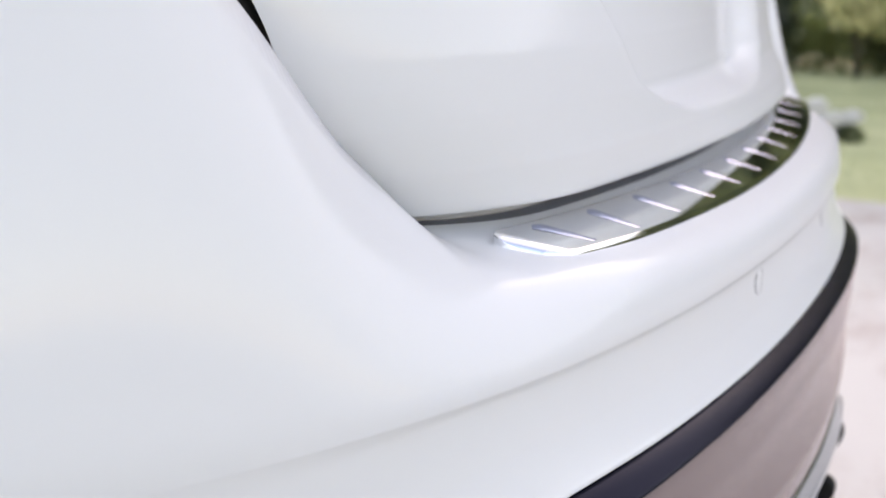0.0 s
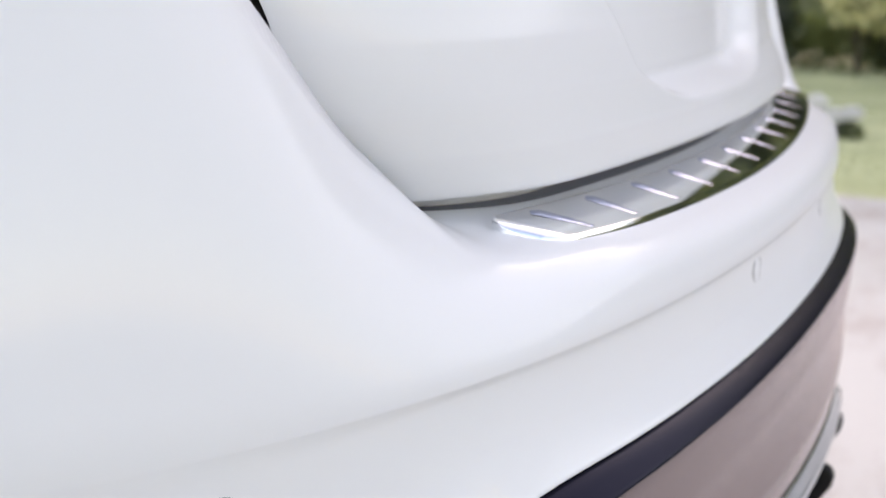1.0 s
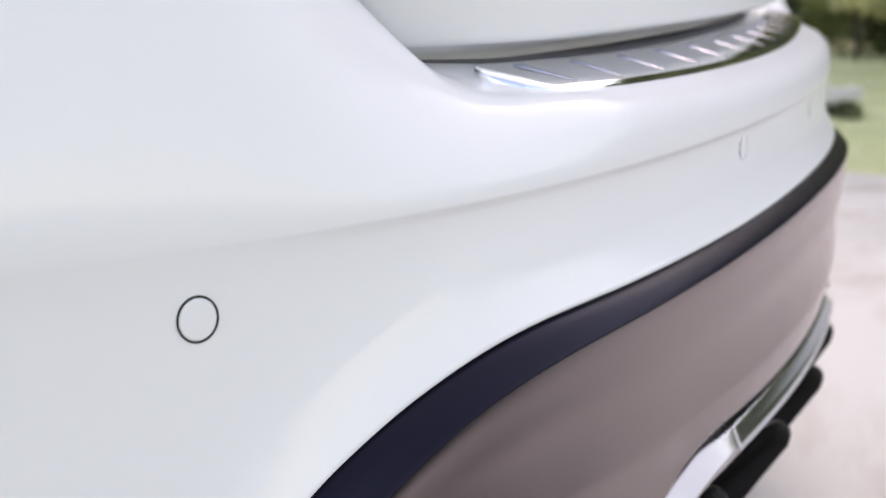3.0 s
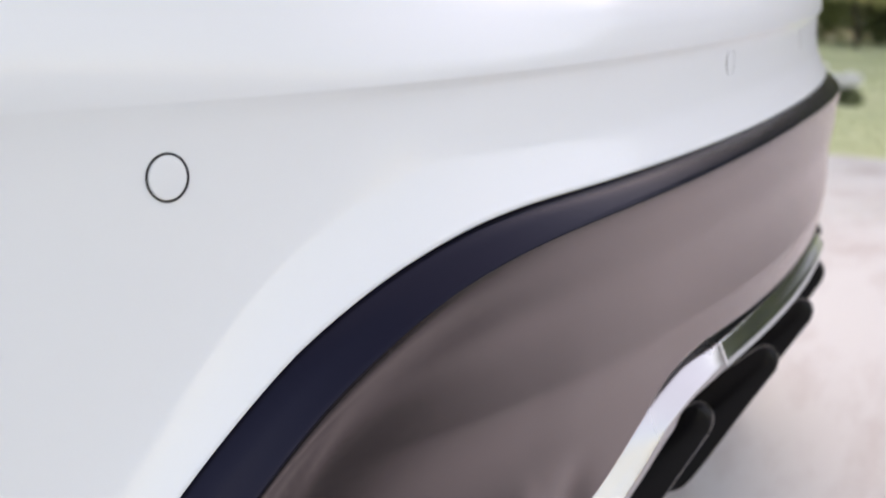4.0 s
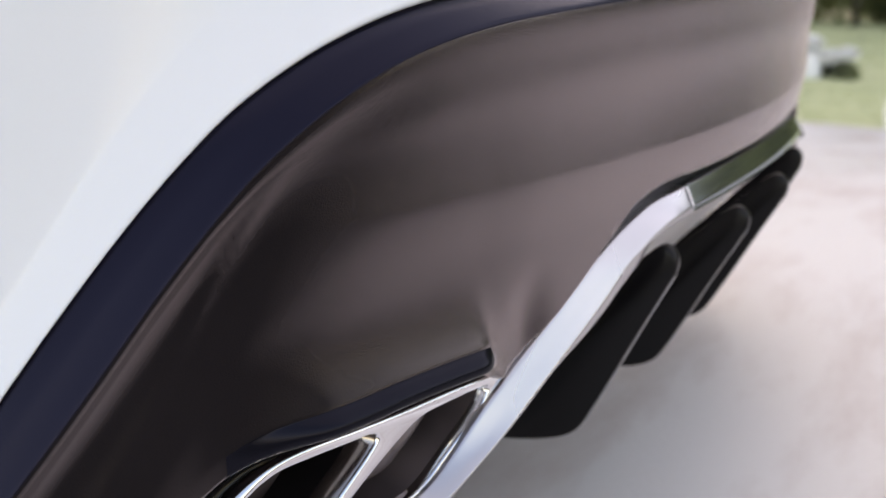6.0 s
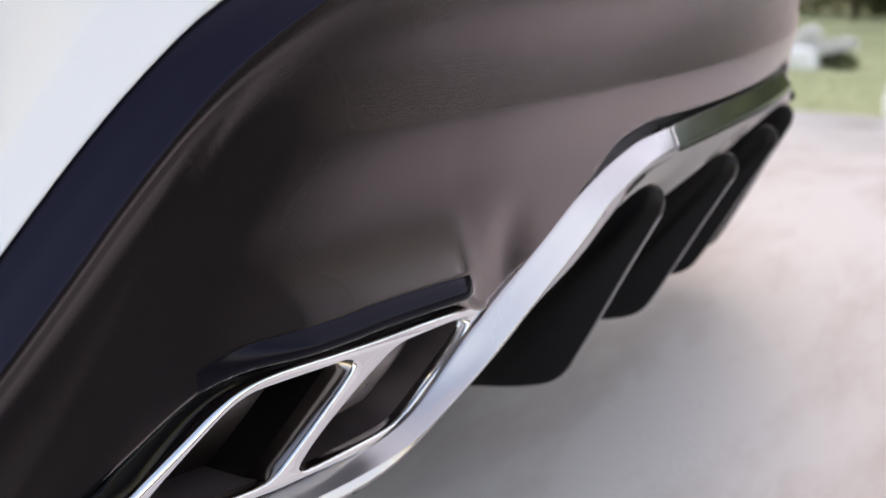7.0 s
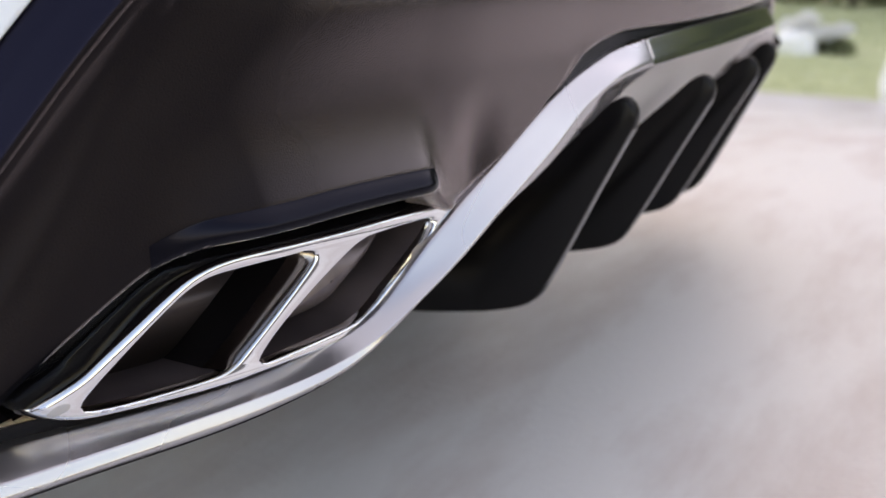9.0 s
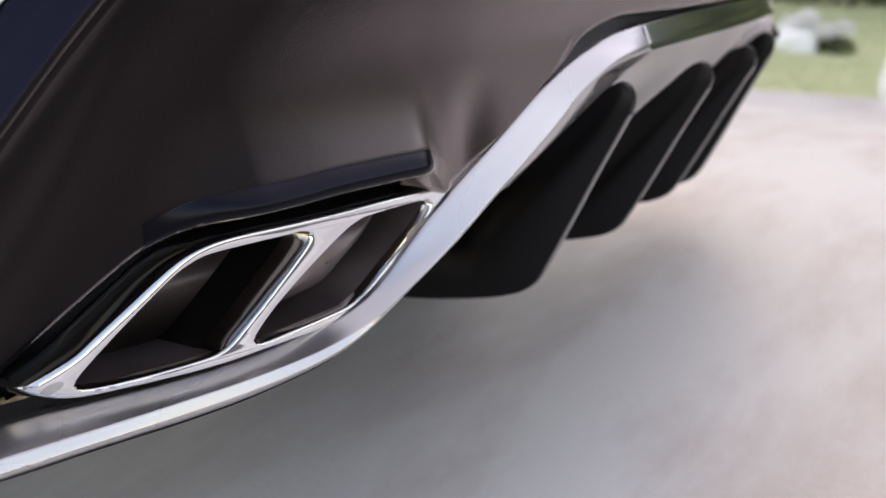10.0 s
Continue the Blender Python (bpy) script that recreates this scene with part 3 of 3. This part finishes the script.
RECESS_LINE = [(0.466, 0.3325), (0.4868, 0.3385), (0.502, 0.3495), (0.5145, 0.3545), (0.5845, 0.3543), (0.6186, 0.3525), (0.6524, 0.3514), (0.6793, 0.3490), (0.7031, 0.3397), (0.7183, 0.3290), (0.7372, 0.3148), (0.7571, 0.2990), (0.7732, 0.2850), (0.7823, 0.2738), (0.790, 0.262), (0.800, 0.250)]
RIM_LINE = [(0.4622, 0.3275), (0.4725, 0.3305), (0.5000, 0.3305), (0.5161, 0.3305), (0.5579, 0.3290), (0.5961, 0.3285), (0.6384, 0.3280), (0.6597, 0.3250), (0.6765, 0.3175), (0.7012, 0.3000), (0.7212, 0.2855), (0.7345, 0.2760), (0.7512, 0.2698), (0.7643, 0.2656), (0.7650, 0.2580), (0.755, 0.252)]


def loop(points, n):
    pts = [np.array(p) for p in points]
    fine = smooth([pts[-1], *pts, pts[0], pts[1]], 600)
    i0 = int(np.argmin(np.linalg.norm(fine[:200] - pts[0], axis=1)))
    i1 = 400 + int(np.argmin(np.linalg.norm(fine[400:] - pts[0], axis=1)))
    cut = fine[i0 : i1 + 1]
    return cut[np.linspace(0, len(cut) - 1, n + 1).astype(int)][:-1]


def shrink(points, by):
    """The loop moved inwards by so many metres."""
    p = np.array(points)
    t = np.roll(p, -2, 0) - np.roll(p, 2, 0)
    t /= np.linalg.norm(t, axis=1, keepdims=True) + 1e-9
    n = np.stack([-t[:, 1], t[:, 0]], 1)
    area = np.sum(p[:, 0] * np.roll(p[:, 1], -1) - np.roll(p[:, 0], -1) * p[:, 1])
    return p + n * by * (1 if area > 0 else -1)


def exhaust(side):
    bm = bmesh.new()
    out = loop(OUTER, 160)
    cells = [loop(CELL_L, 100), loop(CELL_R, 100)]
    D = 0.018
    # outer rim: from the recess over one full round to the flat front face
    wide = np.array([[1 + 0.55 * step(0.63, 0.70, q[0]) + 0.5 * step(0.728, 0.755, q[0])] for q in out])
    rim = [(shrink(out, by * wide), [drop * (2 * w[0] - 1) for w in wide]) for by, drop in ((0.0, 0.035), (0.0, 0.0075), (0.0003, 0.0048), (0.0010, 0.0024), (0.0020, 0.0008), (0.0031, 0.0001), (0.0040, 0.0))]
    for (p, d), (q, e) in zip(rim, rim[1:]):
        grid([[low(side * a, D - h, z) for (a, z), h in zip(p, d)], [low(side * a, D - h, z) for (a, z), h in zip(q, e)]], closed_cols=True, bm=bm)
    # front face: the plane between the rim and the two holes
    face_edges = []
    for pts, d in ((shrink(out, 0.0040 * wide), D), (shrink(cells[0], -0.0016), D), (shrink(cells[1], -0.0016), D)):
        vs = [bm.verts.new(low(side * a, d, z)) for a, z in pts]
        face_edges += [bm.edges.new((vs[n], vs[(n + 1) % len(vs)])) for n in range(len(vs))]
    bmesh.ops.triangle_fill(bm, use_beauty=True, edges=face_edges)
    for c in cells:
        inn = [(shrink(c, -0.0016), D), (shrink(c, -0.0010), D - 0.0002), (shrink(c, -0.0004), D - 0.0009), (c, D - 0.0022), (shrink(c, 0.0003), D - 0.006), (shrink(c, 0.0006), D - 0.009)]
        for (p, d), (q, e) in zip(inn, inn[1:]):
            grid([[low(side * a, d, z) for a, z in p], [low(side * a, e, z) for a, z in q]], closed_cols=True, bm=bm)
    bmesh.ops.remove_doubles(bm, verts=bm.verts, dist=0.0002)
    frame_ob = obj("exhaust_trim", bm, CHROME, car, "chrome twin-cell exhaust trim frame")
    for c in cells:
        inner = [(shrink(c, 0.0007), D - 0.0085), (shrink(c, 0.001), D - 0.024), (shrink(c, 0.0015), D - 0.054)]
        bm = bmesh.new()
        for (p, d), (q, e) in zip(inner, inner[1:]):
            grid([[low(side * a, d, z) for a, z in p], [low(side * a, e, z) for a, z in q]], closed_cols=True, bm=bm)
        obj("cell_wall", bm, HEAT, frame_ob, "dull grey inner wall of the outlet")
    # the divider's outer side: a chrome bevel behind the bright edge, its dark reflection painted brown, then a dark
    # wall going back
    shade = [q for q in cells[0] if q[0] < table(q[1], [(0.2545, 0.6447), (0.3196, 0.587)]) + 0.004 and 0.2525 < q[1] < 0.3188]
    shade = np.array(sorted(shade, key=lambda q: q[1]))
    part("divider_bevel", grid([[low(side * (q[0] + o), d, q[1]) for q in shade] for o, d in ((0.0006, D - 0.0020), (0.0022, D - 0.0036), (0.0040, D - 0.010), (0.0058, D - 0.018))]), DARK_CHROME, frame_ob, "chrome bevel of the divider, browned for dark reflections")
    part("divider_wall", grid([[low(side * (q[0] + o), d, q[1]) for q in shade] for o, d in ((0.0058, D - 0.018), (0.0064, D - 0.054))]), FIN, frame_ob, "dark side wall of the divider")
    bm = bmesh.new()
    back = shrink(out, 0.004)
    rows = [[low(side * a, d, z) for a, z in p] for p, d in ((back, D - 0.050), (shrink(out, 0.012), D - 0.054), (shrink(out, 0.026), D - 0.055), (shrink(out, 0.036), D - 0.055))]
    grid(rows, closed_cols=True, caps=True, bm=bm)
    obj("outlet_back", bm, HEAT, frame_ob, "dull grey back of the outlet")
    # flat pale pad let into the tip of the frame
    rows = [[low(side * (0.7465 + 0.0058 * k * math.cos(t) - 0.002 * k * math.sin(t)), D + 0.0006 - 0.0010 * k ** 4, 0.2585 + 0.0036 * k * math.sin(t)) for t in np.linspace(0, 2 * math.pi, 28, endpoint=False)] for k in np.linspace(0.02, 1, 7)]
    obj("tip_pad", grid(rows, closed_cols=True), PAD, frame_ob, "dull pale pad at the tip of the trim")
    # rounded grey silencer face behind the inner cell
    mid = np.mean(cells[1], axis=0)
    rows = [[low(side * (mid[0] + (q[0] - mid[0]) * k), D - 0.020 - 0.026 * k ** 2.4, mid[1] + (q[1] - mid[1]) * k) for q in shrink(cells[1], 0.001)] for k in (1.0, 0.93, 0.84, 0.72, 0.58, 0.42, 0.25, 0.02)]
    obj("silencer_face", grid(rows, closed_cols=True, caps=False), SILENCER, frame_ob, "dull grey rounded silencer face inside the outlet")
    # gloss black recess round the frame
    edge, rim_line = smooth(RECESS_LINE, 90), smooth(RIM_LINE, 90)
    rows = []
    for f, d in ((-0.02, 0.026), (0.0, 0.0155), (0.04, 0.0125), (0.12, 0.010), (0.5, 0.004), (0.9, -0.004), (1.0, -0.008), (1.1, -0.02)):
        rows.append([low(side * (e[0] + (r[0] - e[0]) * f), d + (0.014 * step(0.70, 0.78, e[0]) if f < 0.3 else 0), e[1] + (r[1] - e[1]) * f) for e, r in zip(edge, rim_line)])
    bm = grid(rows)
    obj("exhaust_recess", bm, GLOSS, car, "gloss black recess round the exhaust trim")


for side in (-1, 1):
    exhaust(side)
    part("lip_backing", grid([[low(side * a, d, z) for d, z in ((0.004, 0.2505), (0.002, 0.244), (0.002, 0.236), (-0.05, 0.232))] for a in np.linspace(0.55, 0.88, 40)]), FIN, car, "black plastic behind the chrome lip")


# ---- tailgate ----
def gate_half(z):
    """Half width of the tailgate at a height."""
    return table(z, [(0.74, 0.49), (0.787, 0.497), (0.852, 0.585), (0.875, 0.600), (0.89, 0.601), (0.905, 0.6025), (0.9217, 0.6075), (0.938, 0.6135), (1.05, 0.665), (1.2, 0.72)])


def gate_point(f, z):
    x = f * gate_half(z) + FAR * max(0.0, f)
    w = table(z, [(0.74, 0.49), (0.787, 0.497), (0.852, 0.585), (0.88, 0.613), (0.91, 0.634), (0.94, 0.652), (1.05, 0.71), (1.2, 0.74)])
    lean = table(z, [(0.745, 0.07), (0.776, 0.045), (0.7835, 0.012), (0.785, 0.005), (0.787, 0.0015), (0.7905, 0.0), (0.82, -0.004), (0.86, -0.002), (0.90, 0.004), (1.0, 0.03), (1.1, 0.07), (1.2, 0.11)])
    lean += step(-0.25, 0.35, x) * table(z, [(0.795, 0.0), (0.82, 0.013), (0.85, 0.028), (0.88, 0.033), (0.92, 0.034), (1.0, 0.030), (1.2, 0.02)])
    y = -0.068 + lean + 0.20 * x * x + 0.058 * max(0.0, (abs(x) / (w + (FAR if x > 0 else 0.0)) - 0.62) / 0.38) ** 2.6
    # number plate hollow
    half = 0.248 + 0.70 * max(0.0, z - 0.85) - 0.05 * max(0.0, (0.872 - z) / 0.03) ** 2 * (1 if z < 0.872 else 0)
    ramp = 0.05 * step(0.0, 0.1, x)   # the far side of the hollow opens more gently
    inside = step(-0.004 - 0.4 * ramp, 0.026 + ramp, half - abs(x)) * step(0.824, 0.854, z) * (1 - step(1.0, 1.02, z))
    return (x, y + 0.030 * inside, z)


zs = [0.768, 0.772, 0.776, 0.7835, 0.785, 0.787, 0.7905, 0.798, *np.linspace(0.803, 1.06, 110), *np.linspace(1.07, 1.2, 8)]
fs = np.linspace(-1, 1, 361)
part("tailgate", grid([[gate_point(f, z) for f in fs] for z in zs]), WHITE, car, "white painted tailgate with number plate hollow")


def shelf_z(x, y):
    """Height of the shelf on top of the bumper."""
    prof = white_profile(min(abs(x), 0.46))[:11]
    d = plan(x)[1] - y
    return float(np.interp(d, [q[0] for q in prof], [q[1] for q in prof]))


# blue-grey strip laid on the white shelf as its shade below the tailgate
rows = []
for f in fs:
    x, y, z = gate_point(f, 0.787)
    rows.append([(x, y + o, max(shelf_z(x, y + o), 0.0) + h) for o, h in ((0.038, 0.0002), (0.040, 0.001), (0.046, 0.0015), (0.07, 0.002))])
part("gate_shade", grid(rows), SHELF_SHADE, car, "blue-grey strip painted as shade under the tailgate edge")


for side in (-1, 1):
    part("gate_gap", grid([[(side * (gate_half(z) + o) + (FAR if side > 0 else 0.0), gate_point(side, z)[1] + q, z) for o, q in ((-0.012, 0.010), (0.0, 0.006), (0.03, 0.012), (0.06, 0.03))] for z in np.linspace(0.79, 1.15, 24)]), RUBBER, car, "black gap beside the tailgate")


# ---- the rest of the body, wheels and glass, as far as it closes the car ----
def section(y):
    w = table(y, [(0.0, 0.80), (0.25, 0.925), (1.0, 0.94), (3.4, 0.94), (4.0, 0.90), (4.4, 0.72)])
    roof = table(y, [(0.0, 1.18), (0.35, 1.52), (0.9, 1.63), (2.2, 1.64), (2.75, 1.55), (3.35, 1.12), (4.2, 1.0), (4.4, 0.8)])
    belt = min(1.02, roof - 0.03)
    tw = w - 0.24 * max(0.0, (roof - 1.05) / 0.6)
    return [(w - 0.06, 0.36), (w - 0.01, 0.44), (w, 0.62), (w - 0.005, 0.80), (w - 0.02, belt - 0.02), (w - 0.05, belt), (tw, roof - 0.10), (tw - 0.08, roof - 0.02), (tw * 0.5, roof), (0.0, roof + 0.01)]


rows = []
for y in [0.10, 0.16, 0.25, 0.35, 0.5, 0.7, 0.9, *np.linspace(1.1, 4.2, 24), 4.3, 4.4]:
    half = section(y)
    rows.append([(x, y, z) for x, z in half] + [(-x, y, z) for x, z in reversed(half[:-1])])
part("body", grid(rows, caps=False), WHITE, car, "white painted car body")
part("floor_pan", grid([[(-0.85, y, 0.43), (0.85, y, 0.43)] for y in (0.30, 1.0, 2.0, 3.0, 4.3)]), FIN, car, "black underbody")
part("rear_window", grid([[(f * (0.66 - 0.1 * s), 0.085 + 0.22 * s, 1.19 + 0.30 * s) for f in np.linspace(-1, 1, 9)] for s in (0, 0.5, 1)]), GLASS_DARK, car, "dark tinted rear window")


def ring_mesh(pairs, n=48):
    """Lathe round the x axis: pairs of (x, radius)."""
    return grid([[(x, r * math.cos(t), r * math.sin(t)) for x, r in pairs] for t in np.linspace(0, 2 * math.pi, n, endpoint=False)], closed_rows=True)


for x, y in ((-0.80, 0.92), (0.80, 0.92), (-0.80, 3.78), (0.80, 3.78)):
    tyre = part("tyre", ring_mesh([(-0.11, 0.25), (-0.115, 0.33), (-0.10, 0.355), (-0.05, 0.36), (0.05, 0.36), (0.10, 0.355), (0.115, 0.33), (0.11, 0.25)]), RUBBER, car, "black rubber tyre")
    tyre.location = (x, y, 0.36)
    rim = part("rim", ring_mesh([(-0.10, 0.255), (-0.08, 0.24), (-0.07, 0.08), (-0.09, 0.001), (0.09, 0.001), (0.07, 0.08), (0.08, 0.24), (0.10, 0.255)]), ALLOY, tyre, "grey alloy rim")


# ---- ground: level by the car, falling gently towards the lawn ----
def ground_z(x, y):
    return -0.64 * step(0.8, 7.2, x) if x < 7.2 else -0.64


xs = sorted({round(v, 3) for v in [-400, -150, -60, -30, -15, -8, -4, -2, -1, *np.linspace(0, 7.6, 39), 9, 11, 14, 18, 25, 40, 80, 160, 400]})
ys = [-400, -150, -60, -30, -15, -8, -4, -2, 0, 2, 4, 8, 15, 30, 60, 150, 400]
tagged(obj("ground", grid([[(x, y, ground_z(x, y) - 0.02) for y in ys] for x in xs]), LAWN), "short mown lawn with pale patches", "lawn", kind="structure")
EDGE_X, EDGE_SLOPE = 6.63, 0.03
drive_rows = []
for s in np.linspace(0, 1, 90):
    row = []
    for y in (-14, -9, -6, -4, *np.linspace(-3, -0.3, 28), 0, 0.5, 1, 1.5, 2, 3, 4, 6, 9):
        # widened out of view, to put pale ground into the far bumper's reflections
        x1 = EDGE_X + EDGE_SLOPE * (y - 0.5) + min(7.0, 3.0 * max(0.0, -0.4 - y))
        # cut back out of view, so the added dark ground is mirrored
        x0 = min(0.7, -1.25 + 1.5 * max(0.0, -0.75 - y))
        x = x0 + (x1 - x0) * s
        row.append((x, y, ground_z(x, y)))
    drive_rows.append(row)
# unseen dark ground, added so the bumper's near corner mirrors something dark
dim_ground_rows = [[(x, y, -0.006) for y in (-60, -30, -15, -8, -4, -2, -1, 0, 1, 3, 6, 9, 20, 60)] for x in (-60, -30, -12, -6, -3, -1.2, 0, 0.78)]
tagged(obj("road", grid(dim_ground_rows), DIM_GROUND), "dark ground added out of view to darken reflections", "road", kind="structure")
drive = obj("driveway", grid(drive_rows), PAVING)
tagged(drive, "pale worn concrete driveway beside the lawn", "driveway", kind="structure")

rng = random.Random(7)
bm_v, bm_f = [], []
for _ in range(42000):
    x = 6.7 + 10.5 * rng.random() ** 1.4
    y = rng.uniform(-3.0, 6.0) * (0.5 + x / 17)
    if x < EDGE_X + EDGE_SLOPE * (y - 0.5) + min(7.0, 3.0 * max(0.0, -0.4 - y)) + 0.02:
        continue
    h, a, w = rng.uniform(0.02, 0.055), rng.uniform(0, 6.28), rng.uniform(0.003, 0.007)
    lx, ly = rng.uniform(-0.03, 0.03), rng.uniform(-0.03, 0.03)
    n = len(bm_v)
    bm_v += [(x - w * math.cos(a), y - w * math.sin(a), -0.66), (x + w * math.cos(a), y + w * math.sin(a), -0.66), (x + lx, y + ly, -0.66 + h)]
    bm_f.append((n, n + 1, n + 2))
me = bpy.data.meshes.new("grass")
me.from_pydata(bm_v, [], bm_f)
me.materials.append(BLADE)
tagged(new("grass", me), "short sunlit grass blades on the lawn", "grass", kind="stuff")


def leaves(name, centres, per, size, mat, parent=None, core=0.0):
    """Loose leaves round each centre; core adds an uneven opaque filler against sky gaps."""
    v, f = [], []
    ball = bmesh.new()
    bmesh.ops.create_icosphere(ball, subdivisions=2, radius=1.0)
    shape = [q.co.copy() for q in ball.verts]
    faces = [tuple(q.index for q in g.verts) for g in ball.faces]
    ball.free()
    for cx, cy, cz, rx, rz in centres:
        if core:
            n = len(v)
            for q in shape:
                s = core * (1 + rng.uniform(-0.22, 0.22))
                v.append((cx + q.x * rx * s, cy + q.y * rx * s, cz + q.z * rz * s))
            f += [tuple(n + i for i in g) for g in faces]
        for _ in range(per):
            d = Vector((rng.gauss(0, 1), rng.gauss(0, 1), rng.gauss(0, 1))).normalized() * (0.72 + 0.34 * rng.random())
            p = Vector((cx + d.x * rx, cy + d.y * rx, cz + d.z * rz))
            q = Euler((rng.uniform(0, 6.28), rng.uniform(0, 6.28), rng.uniform(0, 6.28))).to_matrix()
            s = size * rng.uniform(0.6, 1.3)
            n = len(v)
            v += [tuple(p + q @ Vector(c)) for c in ((-s, 0, 0), (0, -s * 0.5, 0.15 * s), (s, 0, 0), (0, s * 0.5, 0.15 * s))]
            f += [(n, n + 1, n + 2), (n, n + 2, n + 3)]
    m = bpy.data.meshes.new(name)
    m.from_pydata(v, [], f)
    m.materials.append(mat)
    ob = new(name, m)
    if parent:
        ob.parent = parent
    return ob


# hedge of loose shrubs behind the lawn
clumps = []
for i in range(100):
    y = -25 + 43 * i / 99
    x = 16.4 + 0.20 * (max(y, -9) - 1) + 0.5 * max(0.0, -9 - y) * -1 + rng.uniform(-0.3, 0.5)
    r = rng.uniform(0.7, 1.1)
    clumps.append((x + 0.4, y, -0.2 + rng.uniform(0.2, 0.5), r, 0.9))
    clumps.append((x + rng.uniform(0.2, 0.9), y + rng.uniform(-0.4, 0.4), 1.1 + rng.uniform(-0.2, 0.5), r, 0.9))
    clumps.append((x + rng.uniform(0.4, 1.4), y + rng.uniform(-0.4, 0.4), 2.3 + rng.uniform(-0.3, 0.8), r * 1.1, 1.1))
    for up in () if y < -8 or y > 7 else (3.6, 5.0, 6.4, 7.8, 9.2) if y < 5.5 else (3.6,):
        clumps.append((x + rng.uniform(0.9, 2.2), y + rng.uniform(-0.5, 0.5), up + rng.uniform(-0.6, 0.8), r * 1.25, 1.2))
tagged(leaves("hedge", clumps, 280, 0.12, LEAF, core=0.74), "dense green leafy hedge behind the lawn", "hedge", kind="stuff")


def tree(x, y, height, spread, seed):
    t = tagged(new("tree"), "broad green leafy garden tree", "tree", group="garden trees")
    t.location = (x, y, -0.66)
    r = random.Random(seed)
    rows = [[(0.22 * (1 - 0.7 * s) * math.cos(a) + 0.2 * s * s, 0.22 * (1 - 0.7 * s) * math.sin(a), height * 0.75 * s) for a in np.linspace(0, 6.283, 10, endpoint=False)] for s in np.linspace(0, 1, 8)]
    part("trunk", grid(rows, closed_cols=True), BARK, t)
    for k in range(5):
        a, h0 = 1.257 * k + r.random(), height * r.uniform(0.3, 0.5)
        rows = [[(spread * 0.7 * s * math.cos(a) + 0.07 * (1 - 0.8 * s) * math.cos(b), spread * 0.7 * s * math.sin(a) + 0.07 * (1 - 0.8 * s) * math.sin(b), h0 + height * 0.3 * s) for b in np.linspace(0, 6.283, 6, endpoint=False)] for s in np.linspace(0, 1, 5)]
        part("limb", grid(rows, closed_cols=True), BARK, t)
    c = []
    for _ in range(26):
        a, q, h = r.uniform(0, 6.283), spread * math.sqrt(r.random()), r.uniform(0.38, 1.0)
        c.append((q * math.cos(a), q * math.sin(a), height * h, spread * r.uniform(0.22, 0.4), spread * r.uniform(0.2, 0.3)))
    leaves("crown", c, 300, 0.15, LEAF, t, core=0.72)


for n, (x, y, h, s) in enumerate([(20, -13, 12, 5.0), (21, -6, 12.5, 5.0), (24, -1.5, 12.5, 5.0), (26, 4.5, 12, 4.0)]):
    tree(x, y, h, s, 20 + n)

# white flowering plant on the lawn
plant = tagged(new("flowering_plant"), "low white flowering plant on the lawn", "plant")
plant.location = (9.6, 1.29, -0.66)
leaves("foliage", [(0, 0, 0.08, 0.14, 0.09), (0.1, 0.1, 0.07, 0.12, 0.08), (-0.1, -0.08, 0.07, 0.12, 0.08)], 120, 0.035, LEAF, plant)
leaves("blossom", [(0, 0.10, 0.21, 0.13, 0.06), (0.05, -0.06, 0.24, 0.10, 0.05), (-0.03, 0.20, 0.19, 0.10, 0.06), (0.0, 0.34, 0.26, 0.12, 0.09), (0.05, 0.46, 0.22, 0.11, 0.10), (0.0, 0.28, 0.33, 0.10, 0.06)], 260, 0.03, PETAL, plant)


def boulder(name, place, size, mat, label, category, seed):
    """A worn stone with an uneven outline."""
    bm = bmesh.new()
    bmesh.ops.create_icosphere(bm, subdivisions=4, radius=1.0)
    for v in bm.verts:
        v.co *= 1 + 0.22 * noise.noise(v.co * 1.3 + Vector((seed, 0, 0))) + 0.06 * noise.noise(v.co * 4 + Vector((0, seed, 0)))
        v.co = Vector((v.co.x * size[0], v.co.y * size[1], max(-0.25, v.co.z) * size[2]))
    low = min(v.co.z for v in bm.verts)
    ob = tagged(obj(name, bm, mat), label, category)
    ob.location = (place[0], place[1], place[2] - low)
    return ob


boulder("garden_rock", (9.55, 1.66, -0.662), (0.20, 0.22, 0.20), STONE, "pale rounded garden rock on the lawn", "rock", 3.0)
boulder("edge_stone", (6.80, 0.40, -0.662), (0.10, 0.10, 0.34), STONE, "tall whitish stone at the lawn edge", "stone", 8.0)

shrub = tagged(new("shrub"), "pale yellow-green shrub before the hedge", "shrub")
shrub.location = (15.8, 2.15, -0.66)
leaves("foliage", [(0, 0.05, 1.08, 0.48, 0.38), (0.2, -0.45, 0.98, 0.48, 0.42), (0.1, 0.3, 1.45, 0.5, 0.45), (0.1, -0.9, 1.1, 0.5, 0.5), (0.0, -0.3, 1.5, 0.5, 0.45)], 520, 0.07, LIGHT_LEAF, shrub)
for a in range(3):
    part("stem", grid([[(0.02 * math.cos(c) + 0.25 * s * math.cos(a * 1.26), 0.02 * math.sin(c) - 0.2 * s + 0.4 * s * math.sin(a * 1.26), 1.4 * s) for c in np.linspace(0, 6.283, 6, endpoint=False)] for s in (0, 0.3, 0.6, 1)], closed_cols=True), BARK, shrub)
